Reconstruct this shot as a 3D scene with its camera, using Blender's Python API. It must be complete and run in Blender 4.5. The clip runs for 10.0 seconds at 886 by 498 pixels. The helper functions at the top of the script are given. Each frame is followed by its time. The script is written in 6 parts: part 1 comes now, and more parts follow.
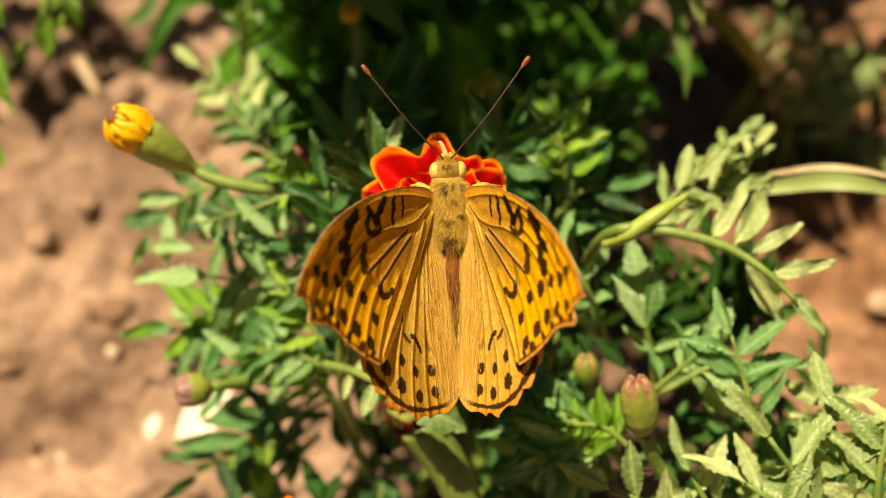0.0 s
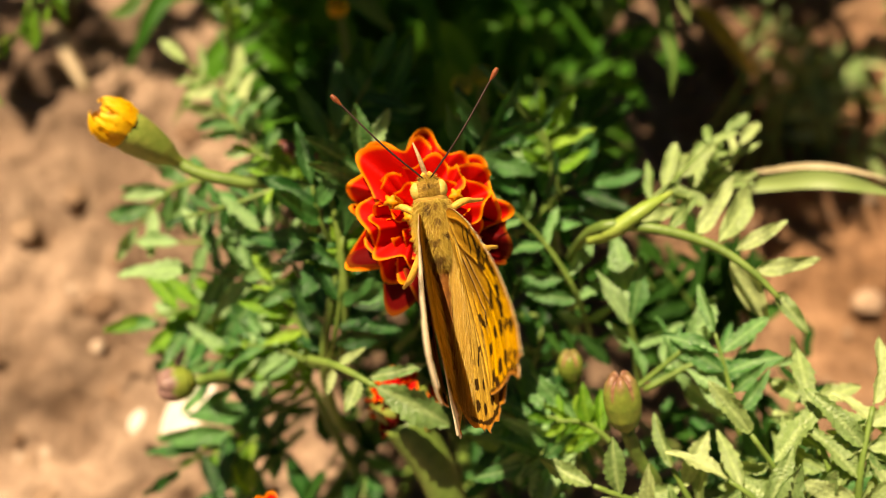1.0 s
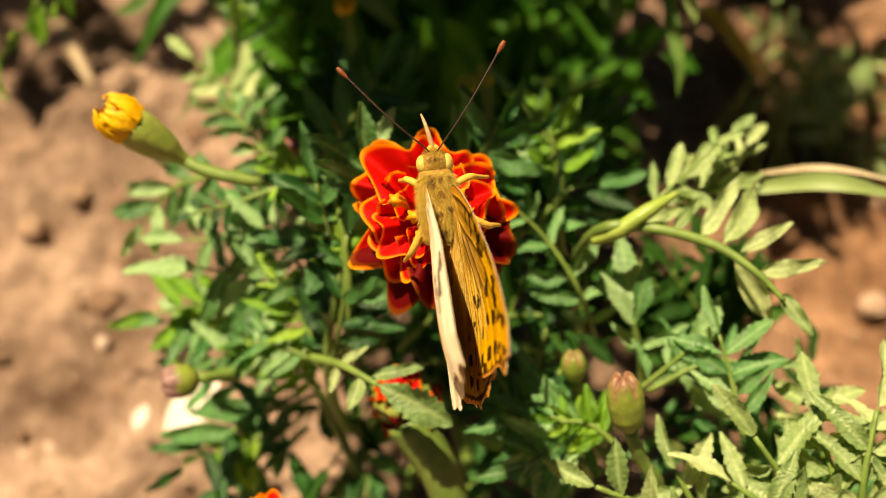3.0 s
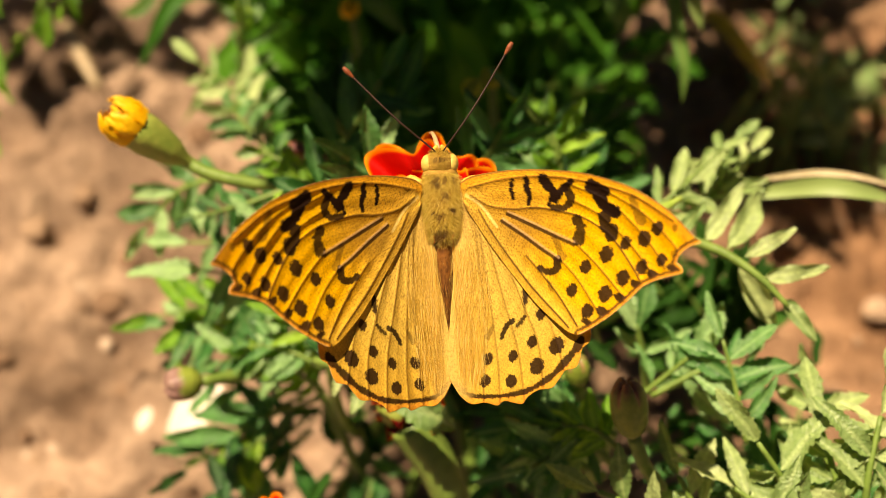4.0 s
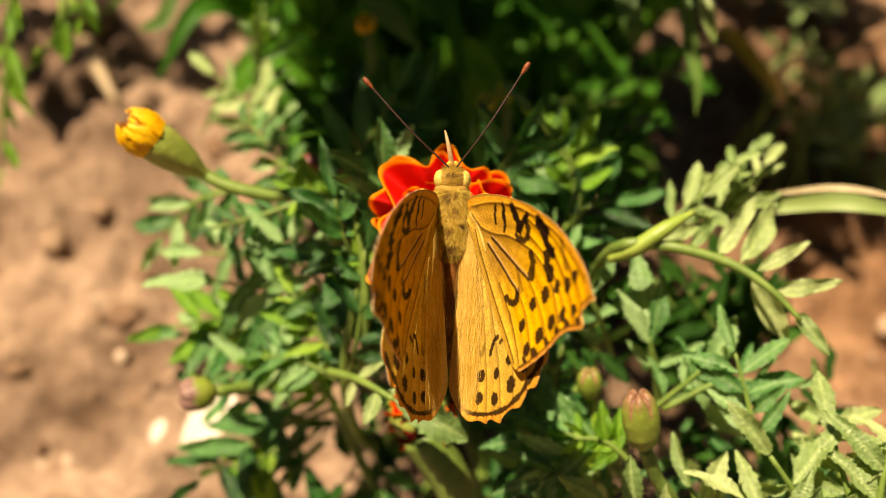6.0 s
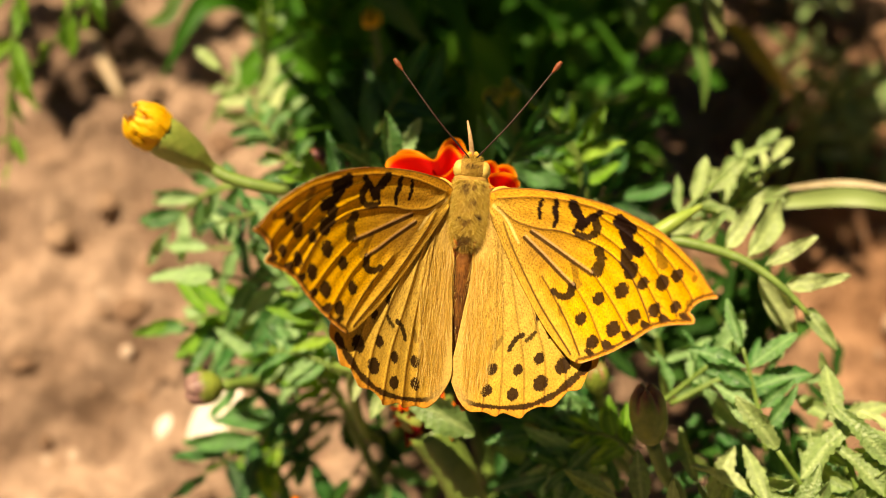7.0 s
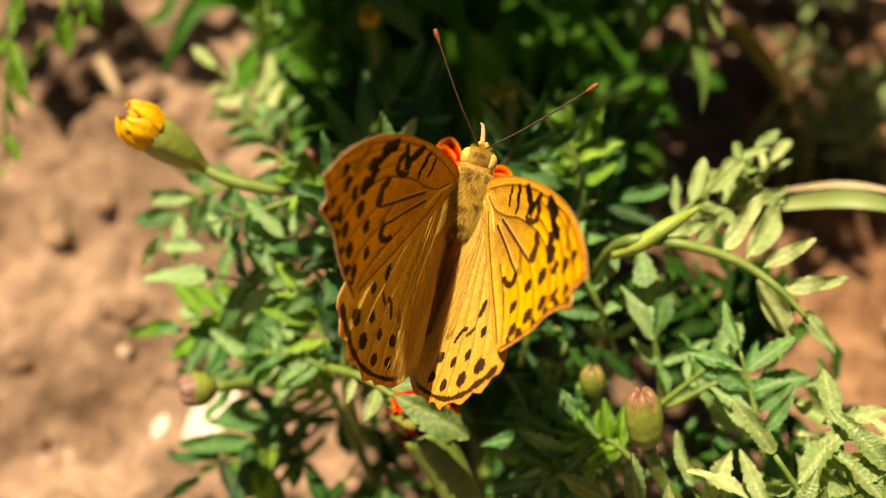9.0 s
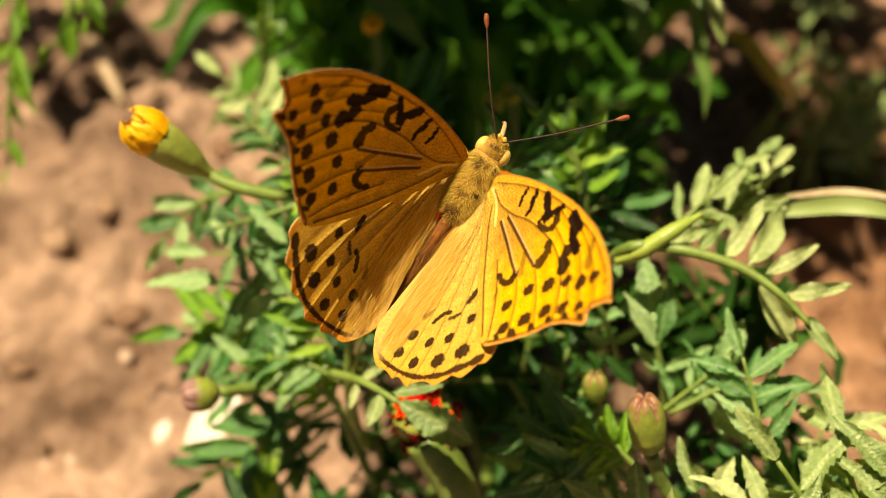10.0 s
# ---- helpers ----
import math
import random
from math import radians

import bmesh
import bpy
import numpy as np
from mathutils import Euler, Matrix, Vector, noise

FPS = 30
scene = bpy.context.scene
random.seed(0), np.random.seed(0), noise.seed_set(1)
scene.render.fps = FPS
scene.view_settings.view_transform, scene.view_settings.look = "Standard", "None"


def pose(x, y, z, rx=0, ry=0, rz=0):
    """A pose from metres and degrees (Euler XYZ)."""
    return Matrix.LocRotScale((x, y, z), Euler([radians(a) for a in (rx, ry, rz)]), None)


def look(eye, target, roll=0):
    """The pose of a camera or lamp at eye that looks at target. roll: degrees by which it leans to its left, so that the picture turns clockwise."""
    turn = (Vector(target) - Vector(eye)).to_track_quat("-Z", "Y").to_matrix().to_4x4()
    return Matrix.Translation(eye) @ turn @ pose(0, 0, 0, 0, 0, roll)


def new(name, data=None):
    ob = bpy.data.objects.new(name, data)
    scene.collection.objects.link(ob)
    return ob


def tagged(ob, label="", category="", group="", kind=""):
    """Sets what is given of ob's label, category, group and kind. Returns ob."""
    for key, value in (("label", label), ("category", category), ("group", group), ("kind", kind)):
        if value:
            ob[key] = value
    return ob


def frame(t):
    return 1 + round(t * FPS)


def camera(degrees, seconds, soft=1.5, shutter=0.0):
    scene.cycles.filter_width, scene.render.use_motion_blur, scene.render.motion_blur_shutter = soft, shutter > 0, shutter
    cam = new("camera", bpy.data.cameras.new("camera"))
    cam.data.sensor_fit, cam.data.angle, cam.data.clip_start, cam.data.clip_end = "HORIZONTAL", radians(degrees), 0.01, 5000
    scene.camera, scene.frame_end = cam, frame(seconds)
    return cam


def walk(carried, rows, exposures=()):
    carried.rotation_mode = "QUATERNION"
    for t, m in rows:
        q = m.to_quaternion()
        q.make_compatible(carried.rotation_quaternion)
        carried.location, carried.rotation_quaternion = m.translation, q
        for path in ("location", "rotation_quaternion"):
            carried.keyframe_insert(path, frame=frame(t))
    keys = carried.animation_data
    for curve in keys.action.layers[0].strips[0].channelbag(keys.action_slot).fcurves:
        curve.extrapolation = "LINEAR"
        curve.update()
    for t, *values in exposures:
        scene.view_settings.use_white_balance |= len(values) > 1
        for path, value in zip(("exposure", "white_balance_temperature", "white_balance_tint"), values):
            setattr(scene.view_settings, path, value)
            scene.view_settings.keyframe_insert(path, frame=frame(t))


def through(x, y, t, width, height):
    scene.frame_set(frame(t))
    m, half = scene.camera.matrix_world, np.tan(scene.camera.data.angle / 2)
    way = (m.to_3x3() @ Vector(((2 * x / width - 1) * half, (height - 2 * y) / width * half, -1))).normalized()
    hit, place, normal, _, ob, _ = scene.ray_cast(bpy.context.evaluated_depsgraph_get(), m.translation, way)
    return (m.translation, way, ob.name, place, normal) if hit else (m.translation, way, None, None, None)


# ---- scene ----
MM = 0.001
cam = camera(42, 10.0, soft=0.85)
cam.data.dof.use_dof = True
cam.data.dof.focus_distance = 0.158
cam.data.dof.aperture_fstop = 13.0
walk(cam, [
    (0, pose(-0.00156, -0.08537, 0.27998, 31.174, 0.111, -1.567)),
    (0.5, pose(-0.00126, -0.08523, 0.27966, 31.183, -0.135, -1.592)),
    (1, pose(-0.00083, -0.08571, 0.27971, 31.076, -0.545, -1.513)),
    (1.5, pose(-0.00096, -0.08540, 0.28025, 31.170, -0.624, -1.484)),
    (2, pose(-0.00091, -0.08571, 0.28007, 31.228, -0.721, -1.430)),
    (2.5, pose(-0.00032, -0.08565, 0.27944, 31.010, -0.543, -1.129)),
    (4, pose(-0.00034, -0.08531, 0.27973, 31.118, -0.434, -0.643)),
    (4.5, pose(-0.00010, -0.08573, 0.28023, 31.469, -0.139, -0.288)),
    (5, pose(-0.00024, -0.08631, 0.27989, 31.685, -0.004, -0.062)),
    (5.5, pose(0.00000, -0.08638, 0.28023, 32.000, -0.000, 0.000)),
    (7, pose(-0.00060, -0.08702, 0.27949, 31.899, 0.140, 0.195)),
    (7.5, pose(-0.00018, -0.08654, 0.27921, 32.265, 0.389, 0.470)),
    (8, pose(0.00023, -0.08629, 0.27904, 32.110, 0.269, 0.424)),
    (8.5, pose(0.00080, -0.08619, 0.27860, 31.876, 0.217, 0.458)),
    (9, pose(0.00092, -0.08591, 0.27827, 31.869, 0.229, 0.461)),
    (9.5, pose(0.00053, -0.08610, 0.27820, 32.134, 0.148, 0.524)),
    (10, pose(0.00036, -0.08615, 0.27852, 32.179, 0.157, 0.546)),
], exposures=[(0, 0.82, 7600, 23), (10, 0.82, 7600, 23)])

# ---- daylight: a high summer sun over the plant's left shoulder ----
SUN = Vector((-0.250, 0.220, 0.943)).normalized()
world = bpy.data.worlds.new("summer_sky")
scene.world = world
world.use_nodes = True
wn = world.node_tree.nodes
sky = wn.new("ShaderNodeTexSky")
sky.sky_type = "NISHITA"
sky.sun_disc = False
sky.sun_elevation = math.asin(SUN.z)
sky.sun_rotation = math.atan2(SUN.x, SUN.y)
world.node_tree.links.new(sky.outputs[0], wn["Background"].inputs[0])
wn["Background"].inputs[1].default_value = 0.010
sun_data = bpy.data.lights.new("sun", "SUN")
sun_data.energy = 5.35
sun_data.angle = radians(0.5)
sun_data.color = (1.0, 0.88, 0.66)
sun = new("sun", sun_data)
sun.matrix_basis = look((0, 0, 2), Vector((0, 0, 2)) - SUN)



# ---- materials ----
class Mat:
    """A node material with a Principled shader and short ways to add to it."""

    def __init__(self, name, rough=0.6, spec=0.5):
        self.m = bpy.data.materials.new(name)
        self.m.use_nodes = True
        self.t = self.m.node_tree
        self.n = self.t.nodes
        self.b = self.n["Principled BSDF"]
        self.b.inputs["Roughness"].default_value = rough
        self.b.inputs["Specular IOR Level"].default_value = spec
        self.co = self.n.new("ShaderNodeTexCoord").outputs["Object"]

    def link(self, a, b):
        self.t.links.new(a, b)

    def noise(self, scale, detail=4.0, rough=0.6, vec=None):
        n = self.n.new("ShaderNodeTexNoise")
        n.inputs["Scale"].default_value = scale
        n.inputs["Detail"].default_value = detail
        n.inputs["Roughness"].default_value = rough
        self.link(vec or self.co, n.inputs["Vector"])
        return n.outputs["Fac"]

    def ramp(self, fac, stops):
        r = self.n.new("ShaderNodeValToRGB")
        el = r.color_ramp.elements
        while len(el) < len(stops):
            el.new(0.5)
        for e, (p, c) in zip(el, stops):
            e.position, e.color = p, (*c, 1)
        self.link(fac, r.inputs["Fac"])
        return r.outputs["Color"]

    def mix(self, a, b, fac, mode="MIX"):
        x = self.n.new("ShaderNodeMix")
        x.data_type, x.blend_type = "RGBA", mode
        for sock, v in ((x.inputs[0], fac), (x.inputs[6], a), (x.inputs[7], b)):
            if isinstance(v, (int, float)):
                sock.default_value = v
            elif isinstance(v, tuple):
                sock.default_value = (*v, 1)
            else:
                self.link(v, sock)
        return x.outputs[2]

    def attr(self, name):
        a = self.n.new("ShaderNodeAttribute")
        a.attribute_name = name
        return a.outputs["Color"]

    def rnd(self):
        return self.n.new("ShaderNodeObjectInfo").outputs["Random"]

    def island(self):
        return self.n.new("ShaderNodeNewGeometry").outputs["Random Per Island"]

    def bump(self, h, strength, dist):
        b = self.n.new("ShaderNodeBump")
        b.inputs["Strength"].default_value = strength
        b.inputs["Distance"].default_value = dist
        self.link(h, b.inputs["Height"])
        self.link(b.outputs[0], self.b.inputs["Normal"])

    def color(self, c, through=0.0, tint=None):
        """Base colour c; through: the share of light that passes a thin sheet."""
        self.link(c, self.b.inputs["Base Color"])
        if through:
            tr = self.n.new("ShaderNodeBsdfTranslucent")
            if tint:
                c = self.mix(c, tint, 1.0, "MULTIPLY")
            self.link(c, tr.inputs["Color"])
            mx = self.n.new("ShaderNodeMixShader")
            mx.inputs[0].default_value = through
            self.link(self.b.outputs[0], mx.inputs[1])
            self.link(tr.outputs[0], mx.inputs[2])
            self.link(mx.outputs[0], self.n["Material Output"].inputs["Surface"])
        return self.m


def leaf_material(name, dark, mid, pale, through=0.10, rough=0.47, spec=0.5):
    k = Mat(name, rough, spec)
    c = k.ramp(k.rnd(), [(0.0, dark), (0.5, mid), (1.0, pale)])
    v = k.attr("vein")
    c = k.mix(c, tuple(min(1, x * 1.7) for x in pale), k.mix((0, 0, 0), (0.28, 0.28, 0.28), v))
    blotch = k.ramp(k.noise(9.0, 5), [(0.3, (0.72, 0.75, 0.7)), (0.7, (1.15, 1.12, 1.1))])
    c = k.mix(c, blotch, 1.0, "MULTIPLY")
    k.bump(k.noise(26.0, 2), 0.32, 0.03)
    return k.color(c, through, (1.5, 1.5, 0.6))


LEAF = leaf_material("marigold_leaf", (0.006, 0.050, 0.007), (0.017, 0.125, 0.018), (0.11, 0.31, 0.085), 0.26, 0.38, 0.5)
# two lit copies of the leaf: sunlight is put into their paler colours
LEAF_SUNLIT = leaf_material("sun_painted_leaf", (0.024, 0.15, 0.024), (0.105, 0.29, 0.075), (0.31, 0.50, 0.21), 0.24, 0.38, 0.6)
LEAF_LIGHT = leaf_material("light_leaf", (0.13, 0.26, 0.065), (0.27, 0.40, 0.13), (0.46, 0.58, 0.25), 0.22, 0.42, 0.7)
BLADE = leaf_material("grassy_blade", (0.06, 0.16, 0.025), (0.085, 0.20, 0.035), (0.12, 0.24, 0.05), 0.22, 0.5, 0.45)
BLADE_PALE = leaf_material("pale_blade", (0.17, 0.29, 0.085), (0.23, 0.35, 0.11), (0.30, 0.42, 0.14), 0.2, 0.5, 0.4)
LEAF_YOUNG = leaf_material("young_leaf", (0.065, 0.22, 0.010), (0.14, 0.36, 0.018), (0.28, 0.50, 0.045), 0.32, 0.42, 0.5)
# copy of the leaf with shade put into its colour, for low leaves
LEAF_SHADED = leaf_material("painted_shade_leaf", (0.008, 0.045, 0.004), (0.016, 0.075, 0.007), (0.035, 0.12, 0.014), 0.16, 0.55, 0.14)
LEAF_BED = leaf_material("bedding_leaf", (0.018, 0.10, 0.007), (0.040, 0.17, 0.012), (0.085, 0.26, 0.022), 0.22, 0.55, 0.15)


def stem_material(name, a, b):
    k = Mat(name, 0.45, 0.4)
    c = k.ramp(k.noise(260, 3), [(0.3, a), (0.7, b)])
    k.bump(k.noise(900, 2), 0.3, 0.0004)
    return k.color(c)


STEM_LIGHT = stem_material("light_stem", (0.20, 0.32, 0.04), (0.34, 0.45, 0.09))
STEM = stem_material("green_stem", (0.10, 0.18, 0.03), (0.17, 0.27, 0.05))
CALYX = stem_material("green_calyx", (0.14, 0.22, 0.03), (0.27, 0.31, 0.06))


def bud_material(name, low, high):
    k = Mat(name, 0.42, 0.4)
    green = k.ramp(k.noise(500, 3), [(0.3, (0.13, 0.21, 0.025)), (0.7, (0.25, 0.31, 0.045))])
    brown = k.ramp(k.noise(700, 3), [(0.3, low), (0.7, high)])
    k.bump(k.noise(1500, 3), 0.4, 0.0003)
    return k.color(k.mix(green, brown, k.attr("tip")), 0.1)


BUD = bud_material("bud_skin", (0.20, 0.085, 0.06), (0.33, 0.19, 0.08))
PINK_BUD = bud_material("pink_bud_skin", (0.20, 0.10, 0.09), (0.34, 0.22, 0.17))
PURPLE = stem_material("withered_skin", (0.20, 0.05, 0.04), (0.32, 0.10, 0.07))
RUST = stem_material("rusty_heart", (0.10, 0.02, 0.005), (0.28, 0.09, 0.01))
STRAW = leaf_material("straw_leaf", (0.34, 0.26, 0.03), (0.44, 0.34, 0.05), (0.52, 0.42, 0.08), 0.2, 0.55, 0.3)
DRY = stem_material("dry_stalk", (0.30, 0.22, 0.12), (0.48, 0.38, 0.22))


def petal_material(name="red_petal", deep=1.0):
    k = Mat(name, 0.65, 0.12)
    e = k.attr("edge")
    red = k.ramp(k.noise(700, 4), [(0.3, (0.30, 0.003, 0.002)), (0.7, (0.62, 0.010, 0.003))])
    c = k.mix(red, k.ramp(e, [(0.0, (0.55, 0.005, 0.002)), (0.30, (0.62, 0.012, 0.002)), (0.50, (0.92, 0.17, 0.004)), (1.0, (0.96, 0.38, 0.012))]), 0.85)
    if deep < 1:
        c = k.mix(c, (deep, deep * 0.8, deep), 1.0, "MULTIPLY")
    k.bump(k.noise(1500, 3), 0.35, 0.0003)
    return k.color(c, 0.25, (1.3, 1.0, 0.8))


def plain(name, c0, c1, scale=400, rough=0.6, spec=0.4, bump=0.3, through=0.0, dist=0.0004):
    k = Mat(name, rough, spec)
    c = k.ramp(k.noise(scale, 5), [(0.3, c0), (0.7, c1)])
    k.bump(k.noise(scale * 3, 3), bump, dist)
    return k.color(c, through)


PETAL = petal_material()
# the red petal darkened, to paint the shade under the butterfly
PETAL_SHADED = petal_material("shade_painted_petal", 0.22)
GOLD = plain("golden_floret", (0.85, 0.25, 0.005), (0.95, 0.5, 0.02), 900, 0.5, 0.3, 0.3, 0.2)
YELLOW = plain("yellow_petal", (0.75, 0.36, 0.004), (0.92, 0.60, 0.015), 500, 0.5, 0.3, 0.4, 0.2)
CREAM = plain("cream_margin", (0.48, 0.40, 0.22), (0.62, 0.54, 0.33), 400, 0.6, 0.3, 0.3, 0.1)
LIME = plain("lime_bud", (0.30, 0.34, 0.02), (0.46, 0.46, 0.04), 500, 0.5, 0.3, 0.3, 0.2)
PALE_PETAL = plain("bleached_petal", (0.75, 0.66, 0.52), (0.92, 0.86, 0.74), 200, 0.6, 0.3, 0.3, 0.2)


TAN_PETAL = plain("tan_petal", (0.55, 0.30, 0.14), (0.75, 0.46, 0.24), 200, 0.6, 0.3, 0.3, 0.2)
# pale colour that stands for sunlight on crumbs of soil
SUNLIT_CRUMB = plain("painted_sunlit_crumb", (0.45, 0.34, 0.24), (0.62, 0.50, 0.37), 300, 0.85, 0.2, 0.5)


def soil_material():
    k = Mat("dry_soil", 0.92, 0.15)
    big = k.ramp(k.noise(22, 4), [(0.34, (0.22, 0.152, 0.102)), (0.64, (0.565, 0.43, 0.315))])
    c = k.mix(big, k.ramp(k.noise(160, 6, 0.7), [(0.3, (0.55, 0.5, 0.46)), (0.72, (1.25, 1.2, 1.15))]), 1.0, "MULTIPLY")
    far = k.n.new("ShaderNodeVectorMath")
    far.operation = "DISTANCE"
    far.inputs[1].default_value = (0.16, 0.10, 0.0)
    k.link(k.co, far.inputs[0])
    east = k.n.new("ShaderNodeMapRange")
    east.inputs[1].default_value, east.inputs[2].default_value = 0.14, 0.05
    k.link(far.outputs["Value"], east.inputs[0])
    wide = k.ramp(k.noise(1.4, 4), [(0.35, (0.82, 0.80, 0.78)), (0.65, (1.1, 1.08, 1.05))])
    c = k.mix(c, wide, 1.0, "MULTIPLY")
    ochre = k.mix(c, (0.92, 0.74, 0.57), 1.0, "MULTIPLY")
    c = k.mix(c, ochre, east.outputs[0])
    k.bump(k.noise(420, 8, 0.7), 0.8, 0.003)
    return k.color(c)


def clod_material():
    k = Mat("soil_clod", 0.92, 0.15)
    c = k.ramp(k.island(), [(0.0, (0.21, 0.13, 0.08)), (0.9, (0.38, 0.26, 0.17)), (1.0, (0.44, 0.31, 0.21))])
    c = k.mix(c, k.ramp(k.noise(240, 5), [(0.3, (0.7, 0.68, 0.66)), (0.7, (1.2, 1.2, 1.15))]), 1.0, "MULTIPLY")
    k.bump(k.noise(600, 5), 0.7, 0.002)
    return k.color(c)


SOIL, CLOD = soil_material(), clod_material()


def wing_material():
    k = Mat("wing_scales", 0.6, 0.06)
    pig = k.attr("pigment")
    grain = k.ramp(k.noise(3200, 2), [(0.30, (0.74, 0.68, 0.56)), (0.47, (0.97, 0.96, 0.93)), (0.72, (1.10, 1.09, 1.0))])
    c = k.mix(pig, grain, 1.0, "MULTIPLY")
    k.bump(k.noise(4200, 3), 0.6, 0.00016)
    return k.color(c, 0.04, (2.1, 0.34, 0.01))


WING = wing_material()
BODY = plain("downy_body", (0.24, 0.14, 0.025), (0.46, 0.28, 0.05), 700, 0.8, 0.2, 0.6)
BELLY = plain("downy_abdomen", (0.10, 0.034, 0.006), (0.26, 0.10, 0.014), 700, 0.8, 0.2, 0.6)
EYE = plain("compound_eye", (0.46, 0.32, 0.045), (0.68, 0.50, 0.12), 900, 0.5, 0.35, 0.3)
TONGUE = plain("tan_proboscis", (0.34, 0.20, 0.07), (0.56, 0.38, 0.18), 1500, 0.5, 0.4)
LIMB = plain("yellow_limb", (0.55, 0.30, 0.03), (0.78, 0.48, 0.07), 1500, 0.5, 0.4)
FEELER = plain("dark_feeler", (0.016, 0.008, 0.005), (0.045, 0.018, 0.010), 2500, 0.5, 0.4)
CLUB = plain("feeler_club", (0.14, 0.03, 0.010), (0.28, 0.08, 0.02), 1500, 0.5, 0.4)


def fur_material(name, stops):
    k = Mat(name, 0.75, 0.25)
    return k.color(k.ramp(k.island(), stops), 0.3)


FUR = fur_material("golden_down", [(0.0, (0.32, 0.23, 0.02)), (0.4, (0.58, 0.43, 0.05)), (1.0, (0.86, 0.68, 0.19))])
FUR_DUSK = fur_material("dusky_down", [(0.0, (0.030, 0.018, 0.008)), (0.6, (0.12, 0.075, 0.022)), (1.0, (0.34, 0.21, 0.05))])
FUR_RUST = fur_material("rusty_down", [(0.0, (0.035, 0.014, 0.004)), (0.6, (0.14, 0.055, 0.010)), (1.0, (0.34, 0.16, 0.03))])
FUR_WARM = fur_material("tawny_down", [(0.0, (0.52, 0.33, 0.04)), (0.5, (0.72, 0.50, 0.09)), (1.0, (0.90, 0.70, 0.24))])


# ---- mesh tools ----
def mesh_of(name, verts, faces, material, smooth=True):
    me = bpy.data.meshes.new(name)
    me.from_pydata([tuple(v) for v in verts], [], faces)
    me.materials.append(material)
    if smooth:
        me.polygons.foreach_set("use_smooth", [True] * len(me.polygons))
    me.update()
    return me


def put(name, me, parent=None, label="", m=None):
    ob = new(name, me)
    if parent:
        ob.parent = parent
    if m is not None:
        ob.matrix_basis = m
    if label:
        ob["label"] = label
    return ob


def thing(name, label, category, group="", m=None, kind=""):
    ob = new(name)
    ob.empty_display_size = 0.01
    if m is not None:
        ob.matrix_basis = m
    return tagged(ob, label, category, group, kind)


def spline(points, n):
    """n points on a smooth curve through the given points."""
    p = np.array(points, float)
    if len(p) == 2:
        return [p[0] + (p[1] - p[0]) * i / (n - 1) for i in range(n)]
    ext = np.vstack([2 * p[0] - p[1], p, 2 * p[-1] - p[-2]])
    out = []
    for i in range(n):
        s = i / (n - 1) * (len(p) - 1)
        k = min(int(s), len(p) - 2)
        u = s - k
        a, b, c, d = ext[k:k + 4]
        out.append(0.5 * (2 * b + (c - a) * u + (2 * a - 5 * b + 4 * c - d) * u * u + (3 * b - a - 3 * c + d) * u ** 3))
    return out


def tube(path, radii, seg=8, ribs=0.0):
    """A round tube along a path, with a radius at each end or a list spread along it."""
    n = len(path)
    rs = np.interp(np.linspace(0, 1, n), np.linspace(0, 1, len(radii)), radii)
    verts, faces = [], []
    side = None
    for i, p in enumerate(path):
        d = Vector(path[min(i + 1, n - 1)]) - Vector(path[max(i - 1, 0)])
        d.normalize()
        if side is None:
            side = d.orthogonal().normalized()
        side = (side - d * side.dot(d)).normalized()
        up = d.cross(side)
        for j in range(seg):
            a = 2 * math.pi * j / seg
            r = rs[i] * (1 + ribs * math.cos(a * 5))
            verts.append(Vector(p) + side * (r * math.cos(a)) + up * (r * math.sin(a)))
    for i in range(n - 1):
        for j in range(seg):
            k = (j + 1) % seg
            faces.append((i * seg + j, i * seg + k, (i + 1) * seg + k, (i + 1) * seg + j))
    faces.append(tuple(range(seg))[::-1])
    faces.append(tuple(range((n - 1) * seg, n * seg)))
    return verts, faces


def tube_mesh(name, points, radii, material, n=16, seg=8, ribs=0.0):
    return mesh_of(name, *tube(spline(points, n), radii, seg, ribs), material)


